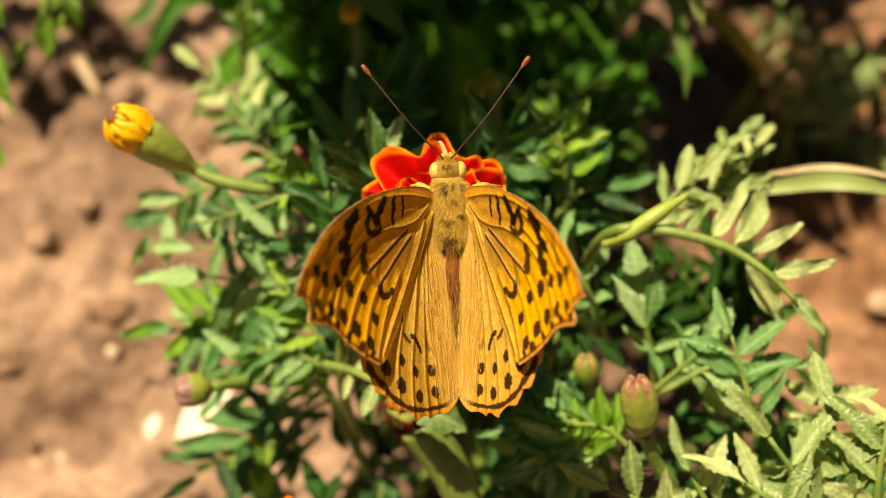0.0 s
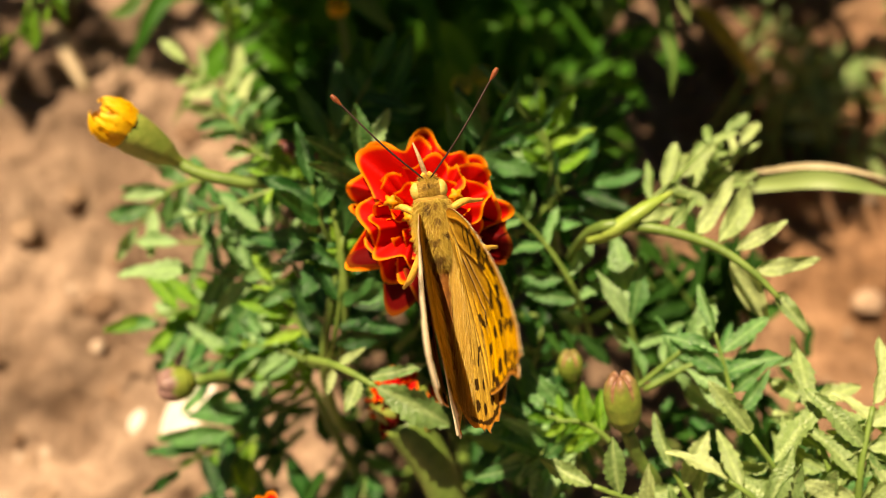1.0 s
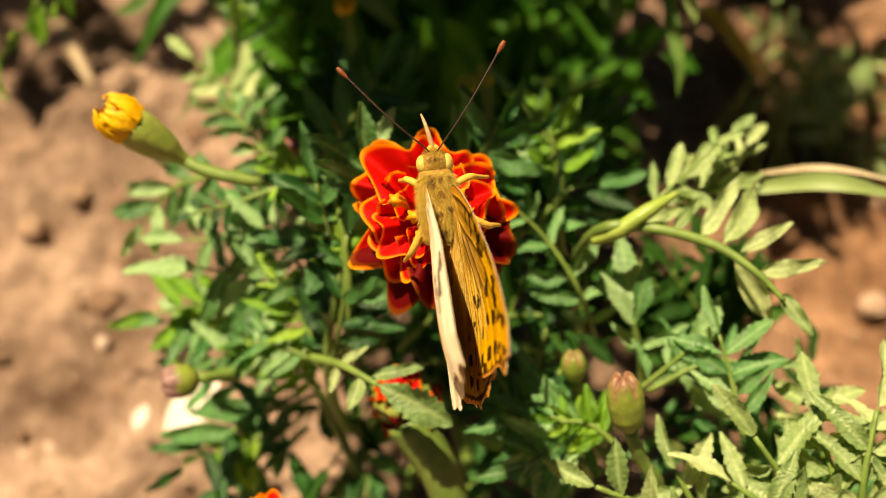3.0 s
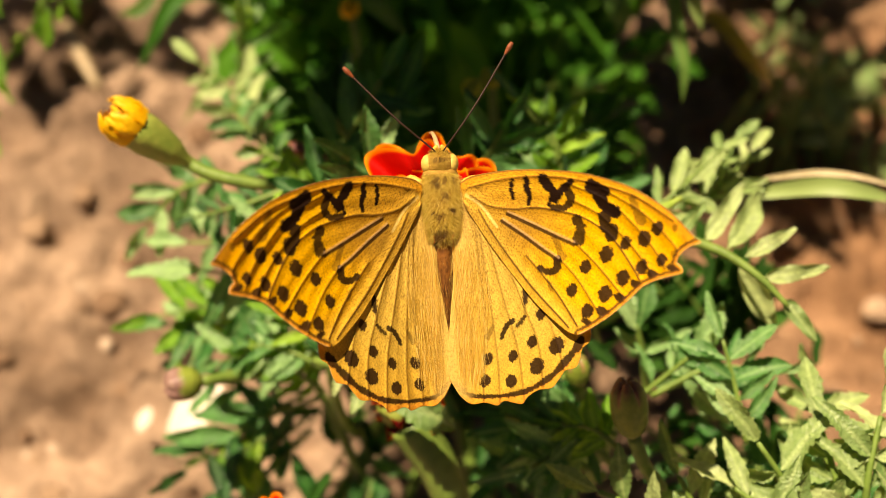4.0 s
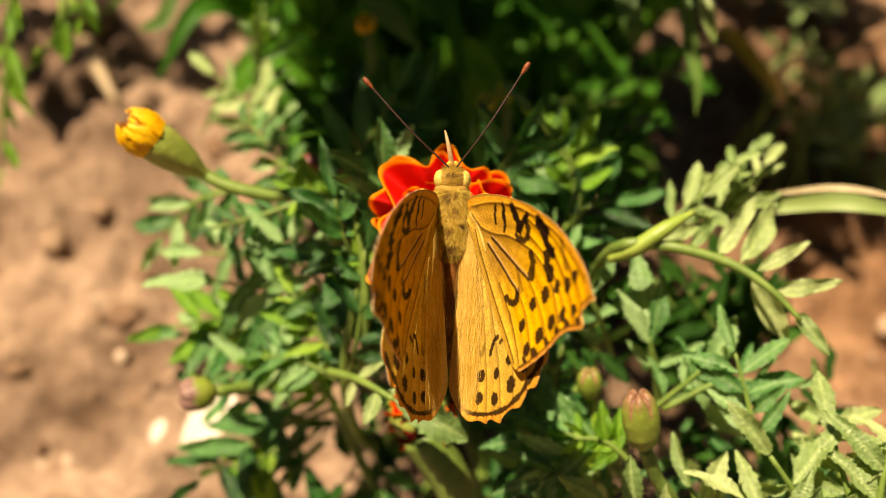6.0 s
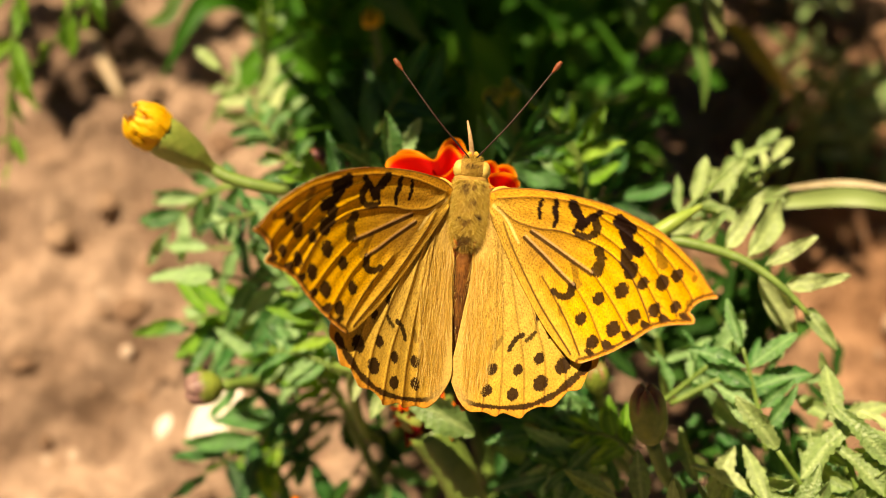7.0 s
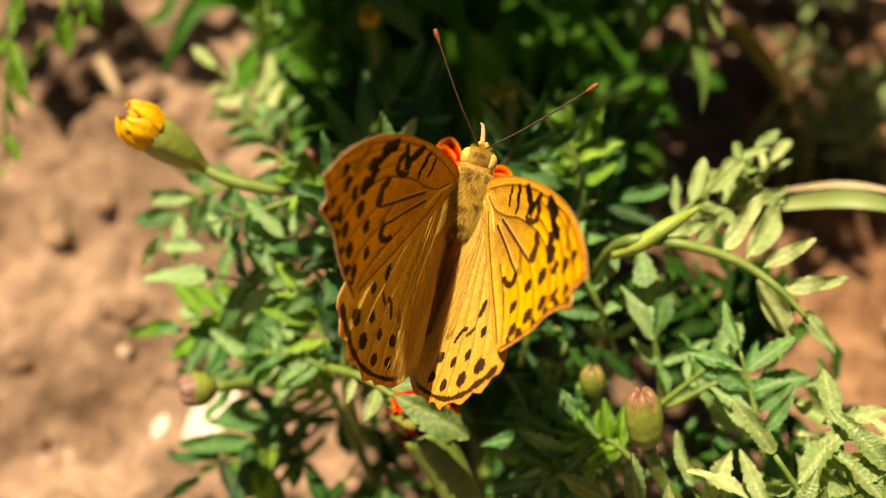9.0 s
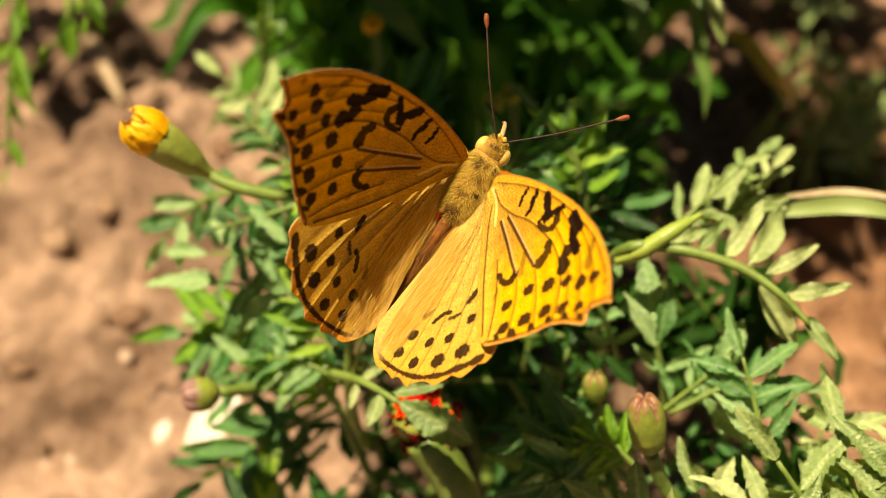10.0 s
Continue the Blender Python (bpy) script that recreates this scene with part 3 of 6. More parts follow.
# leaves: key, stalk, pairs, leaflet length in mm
# dark rows take the leaf colour with shade in it, pale rows with sun
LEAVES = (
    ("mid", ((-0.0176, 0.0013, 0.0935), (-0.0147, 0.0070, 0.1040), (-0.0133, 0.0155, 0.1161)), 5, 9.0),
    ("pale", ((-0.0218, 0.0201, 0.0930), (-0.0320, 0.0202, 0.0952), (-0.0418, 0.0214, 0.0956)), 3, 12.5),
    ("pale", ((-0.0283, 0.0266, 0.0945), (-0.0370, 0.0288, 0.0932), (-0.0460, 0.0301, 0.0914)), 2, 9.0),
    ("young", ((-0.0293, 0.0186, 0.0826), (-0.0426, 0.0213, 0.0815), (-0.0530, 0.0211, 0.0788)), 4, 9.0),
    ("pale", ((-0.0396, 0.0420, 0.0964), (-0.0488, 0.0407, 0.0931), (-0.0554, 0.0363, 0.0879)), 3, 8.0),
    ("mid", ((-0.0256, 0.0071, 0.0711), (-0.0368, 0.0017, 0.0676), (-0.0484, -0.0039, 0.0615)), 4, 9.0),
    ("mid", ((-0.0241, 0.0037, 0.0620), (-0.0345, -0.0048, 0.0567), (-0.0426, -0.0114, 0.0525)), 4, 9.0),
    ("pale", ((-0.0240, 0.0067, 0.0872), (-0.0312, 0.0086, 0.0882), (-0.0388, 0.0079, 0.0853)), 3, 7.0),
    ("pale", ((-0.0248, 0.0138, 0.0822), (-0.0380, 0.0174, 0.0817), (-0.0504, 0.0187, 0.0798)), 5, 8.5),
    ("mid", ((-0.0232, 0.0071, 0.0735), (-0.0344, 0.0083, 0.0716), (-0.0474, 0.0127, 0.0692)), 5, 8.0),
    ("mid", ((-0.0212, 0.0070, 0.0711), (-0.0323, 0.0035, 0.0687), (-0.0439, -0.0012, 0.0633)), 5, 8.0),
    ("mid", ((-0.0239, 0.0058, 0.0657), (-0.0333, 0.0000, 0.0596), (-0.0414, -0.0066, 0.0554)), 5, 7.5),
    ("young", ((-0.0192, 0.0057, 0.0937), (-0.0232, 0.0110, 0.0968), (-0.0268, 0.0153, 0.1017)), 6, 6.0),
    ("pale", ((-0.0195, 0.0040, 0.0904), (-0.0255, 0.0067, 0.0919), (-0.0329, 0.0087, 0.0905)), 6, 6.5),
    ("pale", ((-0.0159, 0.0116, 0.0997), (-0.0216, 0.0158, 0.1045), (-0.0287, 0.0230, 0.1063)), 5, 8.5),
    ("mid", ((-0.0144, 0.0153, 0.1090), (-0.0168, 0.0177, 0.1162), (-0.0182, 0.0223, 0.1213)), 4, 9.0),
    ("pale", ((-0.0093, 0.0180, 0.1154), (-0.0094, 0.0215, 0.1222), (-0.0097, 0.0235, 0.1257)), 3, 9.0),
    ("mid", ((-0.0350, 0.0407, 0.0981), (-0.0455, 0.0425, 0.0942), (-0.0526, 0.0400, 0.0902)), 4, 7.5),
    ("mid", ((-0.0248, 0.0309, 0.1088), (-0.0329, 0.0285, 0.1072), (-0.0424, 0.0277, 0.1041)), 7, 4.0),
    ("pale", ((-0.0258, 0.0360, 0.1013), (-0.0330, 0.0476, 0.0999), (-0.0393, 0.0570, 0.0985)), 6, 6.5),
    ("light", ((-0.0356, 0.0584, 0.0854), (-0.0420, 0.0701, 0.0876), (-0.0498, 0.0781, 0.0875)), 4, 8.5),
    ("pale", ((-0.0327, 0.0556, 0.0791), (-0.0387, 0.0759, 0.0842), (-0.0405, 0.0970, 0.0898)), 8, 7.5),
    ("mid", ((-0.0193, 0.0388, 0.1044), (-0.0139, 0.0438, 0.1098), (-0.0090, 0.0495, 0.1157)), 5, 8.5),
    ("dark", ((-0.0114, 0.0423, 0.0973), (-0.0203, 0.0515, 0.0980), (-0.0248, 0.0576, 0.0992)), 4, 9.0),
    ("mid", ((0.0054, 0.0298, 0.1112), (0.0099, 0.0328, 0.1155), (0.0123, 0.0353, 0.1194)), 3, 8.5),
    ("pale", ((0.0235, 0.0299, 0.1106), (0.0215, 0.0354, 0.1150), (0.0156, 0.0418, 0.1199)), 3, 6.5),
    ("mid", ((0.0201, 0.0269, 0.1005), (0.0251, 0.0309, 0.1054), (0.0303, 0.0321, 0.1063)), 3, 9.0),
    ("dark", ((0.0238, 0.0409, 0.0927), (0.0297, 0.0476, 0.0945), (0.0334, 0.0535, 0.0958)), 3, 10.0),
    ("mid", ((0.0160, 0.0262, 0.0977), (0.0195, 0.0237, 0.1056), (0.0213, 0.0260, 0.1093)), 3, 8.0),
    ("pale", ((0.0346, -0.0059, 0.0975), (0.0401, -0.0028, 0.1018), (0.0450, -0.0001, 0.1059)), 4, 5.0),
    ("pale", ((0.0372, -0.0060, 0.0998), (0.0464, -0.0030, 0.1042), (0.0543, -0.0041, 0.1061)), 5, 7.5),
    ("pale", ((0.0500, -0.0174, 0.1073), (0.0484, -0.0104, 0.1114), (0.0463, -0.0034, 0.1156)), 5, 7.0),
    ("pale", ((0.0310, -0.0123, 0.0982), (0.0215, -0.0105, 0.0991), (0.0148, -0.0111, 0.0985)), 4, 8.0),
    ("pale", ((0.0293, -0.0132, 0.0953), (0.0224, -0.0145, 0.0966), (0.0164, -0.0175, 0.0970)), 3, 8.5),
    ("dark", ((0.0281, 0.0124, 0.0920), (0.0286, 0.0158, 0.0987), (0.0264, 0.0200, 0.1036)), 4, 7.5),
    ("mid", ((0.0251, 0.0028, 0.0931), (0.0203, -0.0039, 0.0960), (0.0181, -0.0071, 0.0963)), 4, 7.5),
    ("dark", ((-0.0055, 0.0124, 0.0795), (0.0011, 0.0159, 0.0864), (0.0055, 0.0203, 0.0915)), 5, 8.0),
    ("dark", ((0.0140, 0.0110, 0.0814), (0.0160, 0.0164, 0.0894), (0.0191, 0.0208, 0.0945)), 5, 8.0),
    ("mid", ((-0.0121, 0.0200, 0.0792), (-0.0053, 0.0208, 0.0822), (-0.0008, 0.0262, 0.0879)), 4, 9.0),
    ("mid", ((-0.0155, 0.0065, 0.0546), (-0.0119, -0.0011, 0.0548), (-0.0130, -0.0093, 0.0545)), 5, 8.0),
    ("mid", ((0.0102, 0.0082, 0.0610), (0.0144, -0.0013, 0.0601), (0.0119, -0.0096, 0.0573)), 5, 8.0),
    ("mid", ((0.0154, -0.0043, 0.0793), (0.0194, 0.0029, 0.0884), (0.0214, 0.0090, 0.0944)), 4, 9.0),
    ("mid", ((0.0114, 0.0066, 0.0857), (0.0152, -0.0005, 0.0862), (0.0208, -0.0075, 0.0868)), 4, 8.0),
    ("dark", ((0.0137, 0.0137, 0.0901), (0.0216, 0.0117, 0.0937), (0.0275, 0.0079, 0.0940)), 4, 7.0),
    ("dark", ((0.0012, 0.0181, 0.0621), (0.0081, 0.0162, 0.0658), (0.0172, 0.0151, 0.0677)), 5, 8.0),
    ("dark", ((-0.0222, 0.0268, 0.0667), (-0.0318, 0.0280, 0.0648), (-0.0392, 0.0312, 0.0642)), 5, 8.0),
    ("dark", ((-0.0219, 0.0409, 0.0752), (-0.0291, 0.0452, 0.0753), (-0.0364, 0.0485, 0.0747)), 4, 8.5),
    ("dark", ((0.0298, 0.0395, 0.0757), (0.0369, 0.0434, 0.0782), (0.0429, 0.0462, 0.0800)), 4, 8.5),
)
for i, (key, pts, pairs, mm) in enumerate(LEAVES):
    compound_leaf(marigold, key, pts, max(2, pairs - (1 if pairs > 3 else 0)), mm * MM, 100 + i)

# the inner tangle of lower leaves, mostly in the colour darkened for shade
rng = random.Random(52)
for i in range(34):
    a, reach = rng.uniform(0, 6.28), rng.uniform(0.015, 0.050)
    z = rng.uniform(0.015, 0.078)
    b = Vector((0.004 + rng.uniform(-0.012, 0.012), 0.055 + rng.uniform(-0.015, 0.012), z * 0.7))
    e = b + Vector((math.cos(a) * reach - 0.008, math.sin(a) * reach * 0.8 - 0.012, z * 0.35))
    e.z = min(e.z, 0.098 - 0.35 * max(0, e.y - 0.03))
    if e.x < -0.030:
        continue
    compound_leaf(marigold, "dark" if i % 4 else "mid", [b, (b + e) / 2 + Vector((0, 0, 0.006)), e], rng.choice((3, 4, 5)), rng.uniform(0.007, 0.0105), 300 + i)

# sprays whose leaflets can be told apart: stalk, then base, tip and width of each leaflet
def spray(plant, key, stalk, leaflets, seed, twist=26):
    leaf = put("leaf", tube_mesh("leaf_stalk", stalk, [0.0009, 0.0005], STEM, 14, 6), plant)
    rng = random.Random(seed)
    for a, b, wide in leaflets:
        leaflet_at(leaf, key, a, Vector(b) - Vector(a), VIEW_UP, (Vector(b) - Vector(a)).length, rng, wide, twist)


# the upright spray beside the closed bud
spray(marigold, "pale", [(0.0381, -0.0019, 0.0925), (0.0366, 0.0014, 0.0993), (0.0350, 0.0050, 0.1050)],
      (((0.0350, 0.0045, 0.1047), (0.0318, 0.0155, 0.1163), 1.0), ((0.0351, 0.0040, 0.1044), (0.0391, 0.0118, 0.1128), 1.0), ((0.0349, 0.0039, 0.1043), (0.0298, 0.0112, 0.1113), 0.9),
       ((0.0364, 0.0023, 0.0998), (0.0449, 0.0032, 0.1039), 0.8), ((0.0365, 0.0018, 0.0995), (0.0322, 0.0073, 0.1006), 0.9)), 66)
# a low spray on the near side of the bud
spray(marigold, "mid", [(0.0319, -0.0152, 0.0889), (0.0283, -0.0127, 0.0928), (0.0208, -0.0101, 0.0956), (0.0126, -0.0078, 0.0958)],
      (((0.0182, -0.0094, 0.0960), (0.0122, -0.0173, 0.0935), 1.0), ((0.0231, -0.0113, 0.0948), (0.0187, -0.0189, 0.0924), 1.1), ((0.0273, -0.0124, 0.0930), (0.0276, -0.0187, 0.0914), 1.1), ((0.0199, -0.0097, 0.0958), (0.0207, -0.0028, 0.1014), 1.1),
       ((0.0161, -0.0087, 0.0953), (0.0141, -0.0024, 0.1004), 1.1), ((0.0248, -0.0115, 0.0936), (0.0257, -0.0064, 0.0979), 1.0), ((0.0128, -0.0078, 0.0958), (0.0051, -0.0059, 0.0947), 1.0), ((0.0208, -0.0105, 0.0953), (0.0158, -0.0189, 0.0936), 0.9)), 69)
spray(marigold, "pale", [(0.0306, -0.0146, 0.0845), (0.0235, -0.0124, 0.0871), (0.0155, -0.0116, 0.0876)],
      (((0.0215, -0.0123, 0.0872), (0.0172, -0.0185, 0.0868), 1.1), ((0.0175, -0.0118, 0.0875), (0.0095, -0.0162, 0.0859), 1.0), ((0.0157, -0.0116, 0.0876), (0.0076, -0.0101, 0.0885), 1.0), ((0.0254, -0.0129, 0.0867), (0.0241, -0.0193, 0.0863), 1.1)), 70)
# the leaf that lies over the second flower
spray(marigold, "light", [(-0.0202, 0.0017, 0.0983), (-0.0141, -0.0039, 0.1068), (-0.0081, -0.0088, 0.1098)],
      (((-0.0084, -0.0087, 0.1099), (0.0034, -0.0164, 0.1079), 1.15), ((-0.0093, -0.0072, 0.1096), (-0.0000, -0.0070, 0.1123), 0.9), ((-0.0109, -0.0067, 0.1087), (-0.0113, -0.0121, 0.1066), 1.3), ((-0.0150, -0.0033, 0.1060), (-0.0157, -0.0074, 0.1035), 1.2),
       ((-0.0146, -0.0033, 0.1060), (-0.0104, -0.0010, 0.1086), 1.0)), 67, 12)
# the tall shoot beside the main flower
spray(marigold, "mid", [(-0.0146, 0.0038, 0.0928), (-0.0133, 0.0082, 0.1059), (-0.0138, 0.0152, 0.1148), (-0.0152, 0.0214, 0.1208)],
      (((-0.0132, 0.0088, 0.1075), (-0.0024, 0.0061, 0.1131), 1.0), ((-0.0135, 0.0065, 0.1037), (-0.0048, 0.0024, 0.1062), 0.95), ((-0.0136, 0.0129, 0.1111), (-0.0218, 0.0178, 0.1126), 1.0), ((-0.0141, 0.0152, 0.1136), (-0.0301, 0.0223, 0.1105), 0.8),
       ((-0.0147, 0.0176, 0.1162), (-0.0177, 0.0244, 0.1237), 1.1), ((-0.0140, 0.0168, 0.1158), (-0.0098, 0.0233, 0.1245), 1.0), ((-0.0135, 0.0086, 0.1050), (-0.0247, 0.0108, 0.1014), 0.9), ((-0.0147, 0.0047, 0.0956), (-0.0232, 0.0084, 0.0953), 1.0),
       ((-0.0148, 0.0195, 0.1185), (-0.0207, 0.0252, 0.1171), 1.0)), 68)

# leaflets between the flower and the shaded bed
spray(marigold, "mid", [(0.0154, 0.0382, 0.0980), (0.0128, 0.0372, 0.1060), (0.0113, 0.0378, 0.1100)],
      (((0.0115, 0.0372, 0.1100), (0.0134, 0.0394, 0.1210), 1.15), ((0.0118, 0.0375, 0.1090), (0.0085, 0.0397, 0.1180), 1.00), ((0.0136, 0.0370, 0.1080), (0.0189, 0.0394, 0.1120), 0.80), ((0.0123, 0.0371, 0.1070), (0.0147, 0.0408, 0.1120), 1.00)), 71, 26)
spray(marigold, "young", [(0.0244, 0.0415, 0.0960), (0.0228, 0.0414, 0.1060), (0.0196, 0.0421, 0.1120), (0.0157, 0.0433, 0.1190)],
      (((0.0228, 0.0412, 0.1070), (0.0227, 0.0438, 0.1170), 0.75), ((0.0233, 0.0414, 0.1060), (0.0272, 0.0437, 0.1130), 0.85), ((0.0177, 0.0432, 0.1150), (0.0146, 0.0429, 0.1210), 0.80)), 72, 26)
spray(marigold, "mid", [(0.0249, 0.0429, 0.0920), (0.0253, 0.0435, 0.0960), (0.0263, 0.0432, 0.0980)],
      (((0.0252, 0.0435, 0.0950), (0.0346, 0.0469, 0.1030), 1.30), ((0.0247, 0.0436, 0.0940), (0.0307, 0.0445, 0.0960), 1.20), ((0.0259, 0.0431, 0.0970), (0.0306, 0.0484, 0.1050), 0.90)), 73, 26)
spray(marigold, "mid", [(-0.0109, 0.0409, 0.1000), (-0.0077, 0.0437, 0.1060), (-0.0064, 0.0486, 0.1100)],
      (((-0.0066, 0.0479, 0.1100), (-0.0008, 0.0585, 0.1170), 1.00), ((-0.0070, 0.0474, 0.1090), (0.0005, 0.0516, 0.1120), 1.10), ((-0.0072, 0.0462, 0.1080), (0.0008, 0.0476, 0.1100), 1.10), ((-0.0074, 0.0449, 0.1080), (-0.0124, 0.0510, 0.1160), 1.10)), 74, 26)
spray(marigold, "dark", [(-0.0133, 0.0437, 0.0960), (-0.0160, 0.0460, 0.1030), (-0.0178, 0.0469, 0.1080)],
      (((-0.0171, 0.0468, 0.1060), (-0.0241, 0.0560, 0.1130), 1.00), ((-0.0165, 0.0463, 0.1050), (-0.0275, 0.0514, 0.1100), 1.00), ((-0.0158, 0.0460, 0.1030), (-0.0271, 0.0477, 0.1070), 1.00), ((-0.0172, 0.0470, 0.1070), (-0.0161, 0.0575, 0.1160), 0.95), ((-0.0149, 0.0467, 0.1030), (-0.0098, 0.0611, 0.1150), 1.00), ((-0.0144, 0.0455, 0.1010), (-0.0076, 0.0511, 0.1060), 1.10)), 75, 26)

# young crinkled shoots
for i, (pts, pairs, mm) in enumerate((
    (((-0.0221, 0.0066, 0.0849), (-0.0281, 0.0077, 0.0877), (-0.0338, 0.0083, 0.0879)), 7, 4.5),
    (((-0.0203, 0.0038, 0.0809), (-0.0240, 0.0049, 0.0862), (-0.0258, 0.0085, 0.0906)), 6, 4.5),
    (((-0.0187, 0.0299, 0.1083), (-0.0229, 0.0346, 0.1087), (-0.0303, 0.0386, 0.1086)), 7, 4.0),
    (((-0.0157, 0.0294, 0.1081), (-0.0207, 0.0308, 0.1088), (-0.0268, 0.0322, 0.1096)), 6, 4.0),
    (((0.0312, -0.0163, 0.1005), (0.0266, -0.0130, 0.1024), (0.0215, -0.0124, 0.1026)), 6, 4.5),
    (((-0.0136, 0.0113, 0.1043), (-0.0138, 0.0135, 0.1102), (-0.0141, 0.0157, 0.1139)), 4, 5.0),
    (((-0.0313, 0.0006, 0.0670), (-0.0357, -0.0012, 0.0658), (-0.0392, -0.0058, 0.0630)), 4, 6.0),
    (((0.0246, 0.0279, 0.1082), (0.0230, 0.0336, 0.1140), (0.0205, 0.0382, 0.1179)), 3, 6.0),
)):
    compound_leaf(marigold, "young", pts, pairs, mm * MM, 340 + i, wide=1.15)

# main shoots that carry them
for pts in (
    (ROOT, (-0.0137, 0.0103, 0.0453), (-0.0178, 0.0022, 0.0917), (-0.0135, 0.0165, 0.1144)),
    (ROOT, (-0.0175, 0.0267, 0.0667), (-0.0213, 0.0333, 0.1033), (-0.0327, 0.0556, 0.0791)),
    (ROOT, (-0.0055, 0.0344, 0.0717), (-0.0112, 0.0373, 0.0990), (-0.0193, 0.0388, 0.1044)),
    (ROOT, (0.0294, 0.0194, 0.0635), (0.0244, 0.0260, 0.0978), (0.0236, 0.0305, 0.1098)),
    (ROOT, (0.0290, 0.0013, 0.0526), (0.0320, -0.0084, 0.0936), (0.0350, -0.0055, 0.0989)),
    (ROOT, (-0.0067, -0.0046, 0.0365), (-0.0214, 0.0078, 0.0693), (-0.0248, 0.0138, 0.0822)),
):
    stem(pts, 0.0015, 0.0006)

# ---- the second marigold, pale in the sun ----
neighbour = thing("marigold_plant", "pale sunlit marigold seedling with toothed feathery leaves", "marigold", "marigolds")
NROOT = (0.1028, -0.0278, 0.0113)
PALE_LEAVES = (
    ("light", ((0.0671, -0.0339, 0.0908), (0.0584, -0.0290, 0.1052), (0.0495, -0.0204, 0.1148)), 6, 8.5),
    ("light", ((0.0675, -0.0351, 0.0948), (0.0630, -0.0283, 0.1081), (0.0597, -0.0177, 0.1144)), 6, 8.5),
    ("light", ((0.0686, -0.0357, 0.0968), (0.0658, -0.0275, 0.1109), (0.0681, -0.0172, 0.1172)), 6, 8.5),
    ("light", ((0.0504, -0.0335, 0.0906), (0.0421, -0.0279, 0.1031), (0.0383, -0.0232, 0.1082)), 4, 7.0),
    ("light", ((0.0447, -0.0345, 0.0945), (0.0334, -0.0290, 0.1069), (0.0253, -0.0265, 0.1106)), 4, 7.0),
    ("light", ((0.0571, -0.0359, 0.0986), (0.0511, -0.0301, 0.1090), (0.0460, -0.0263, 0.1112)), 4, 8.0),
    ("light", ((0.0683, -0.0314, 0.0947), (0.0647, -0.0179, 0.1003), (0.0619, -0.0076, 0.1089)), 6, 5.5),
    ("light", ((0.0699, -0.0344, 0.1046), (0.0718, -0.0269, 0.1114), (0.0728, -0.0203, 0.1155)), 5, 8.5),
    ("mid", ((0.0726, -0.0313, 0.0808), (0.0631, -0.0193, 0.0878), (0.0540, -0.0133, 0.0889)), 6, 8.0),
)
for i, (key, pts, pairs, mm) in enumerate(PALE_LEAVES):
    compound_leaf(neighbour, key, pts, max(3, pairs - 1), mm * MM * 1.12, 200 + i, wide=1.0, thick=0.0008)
# dark leaves low down paint the shaded gaps between its leaves
rng = random.Random(58)
for i in range(14):
    b = Vector(NROOT).lerp(Vector((0.062, -0.012, 0.05)), rng.uniform(0.2, 1.0))
    e = b + Vector((rng.uniform(-0.03, 0.012), rng.uniform(-0.004, 0.034), rng.uniform(0.015, 0.035)))
    compound_leaf(neighbour, "mid" if i % 2 else "dark", [b, (b + e) / 2 + Vector((0, 0, 0.006)), e], 4, 0.009, 360 + i, wide=0.9)
for a in ((0.0671, -0.0339, 0.0908), (0.0504, -0.0335, 0.0906), (0.0706, -0.0338, 0.1026), (0.0447, -0.0345, 0.0945)):
    stem([NROOT, Vector(NROOT).lerp(Vector(a), 0.6) + Vector((0, 0, 0.01)), a], 0.0022, 0.0012, neighbour)

# its lower leaves under the arch, shade put into their dark colour
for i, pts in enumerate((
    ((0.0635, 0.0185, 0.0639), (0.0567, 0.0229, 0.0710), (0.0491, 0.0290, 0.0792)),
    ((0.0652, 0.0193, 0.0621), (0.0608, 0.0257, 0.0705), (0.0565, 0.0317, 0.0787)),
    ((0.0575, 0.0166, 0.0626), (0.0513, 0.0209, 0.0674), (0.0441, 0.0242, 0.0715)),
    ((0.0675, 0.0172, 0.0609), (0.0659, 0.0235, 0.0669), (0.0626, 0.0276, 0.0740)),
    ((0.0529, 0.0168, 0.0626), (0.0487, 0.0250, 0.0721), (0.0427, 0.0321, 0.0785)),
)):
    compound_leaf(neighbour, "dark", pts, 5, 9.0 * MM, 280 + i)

# the arching light-green shoot at its side
ARCH = [(0.0263, 0.0257, 0.0766), (0.0275, 0.0148, 0.1168), (0.0352, 0.0135, 0.1209), (0.0457, 0.0100, 0.1213), (0.0523, 0.0049, 0.1208), (0.0564, 0.0004, 0.1194)]
arch = put("leaf", tube_mesh("leaf_stalk", ARCH, [0.0007, 0.0010, 0.0009, 0.0008, 0.0006, 0.0004], STEM, 24, 8), neighbour)
put("leaflet", tube_mesh("rolled_leaflet", [(0.0273, 0.0132, 0.1170), (0.0310, 0.0131, 0.1205), (0.0359, 0.0153, 0.1231), (0.0408, 0.0182, 0.1239)], [0.0006, 0.0013, 0.0012, 0.0003], STEM_LIGHT, 20, 10, 0.12), arch, "tightly rolled young leaflet")
rng = random.Random(77)
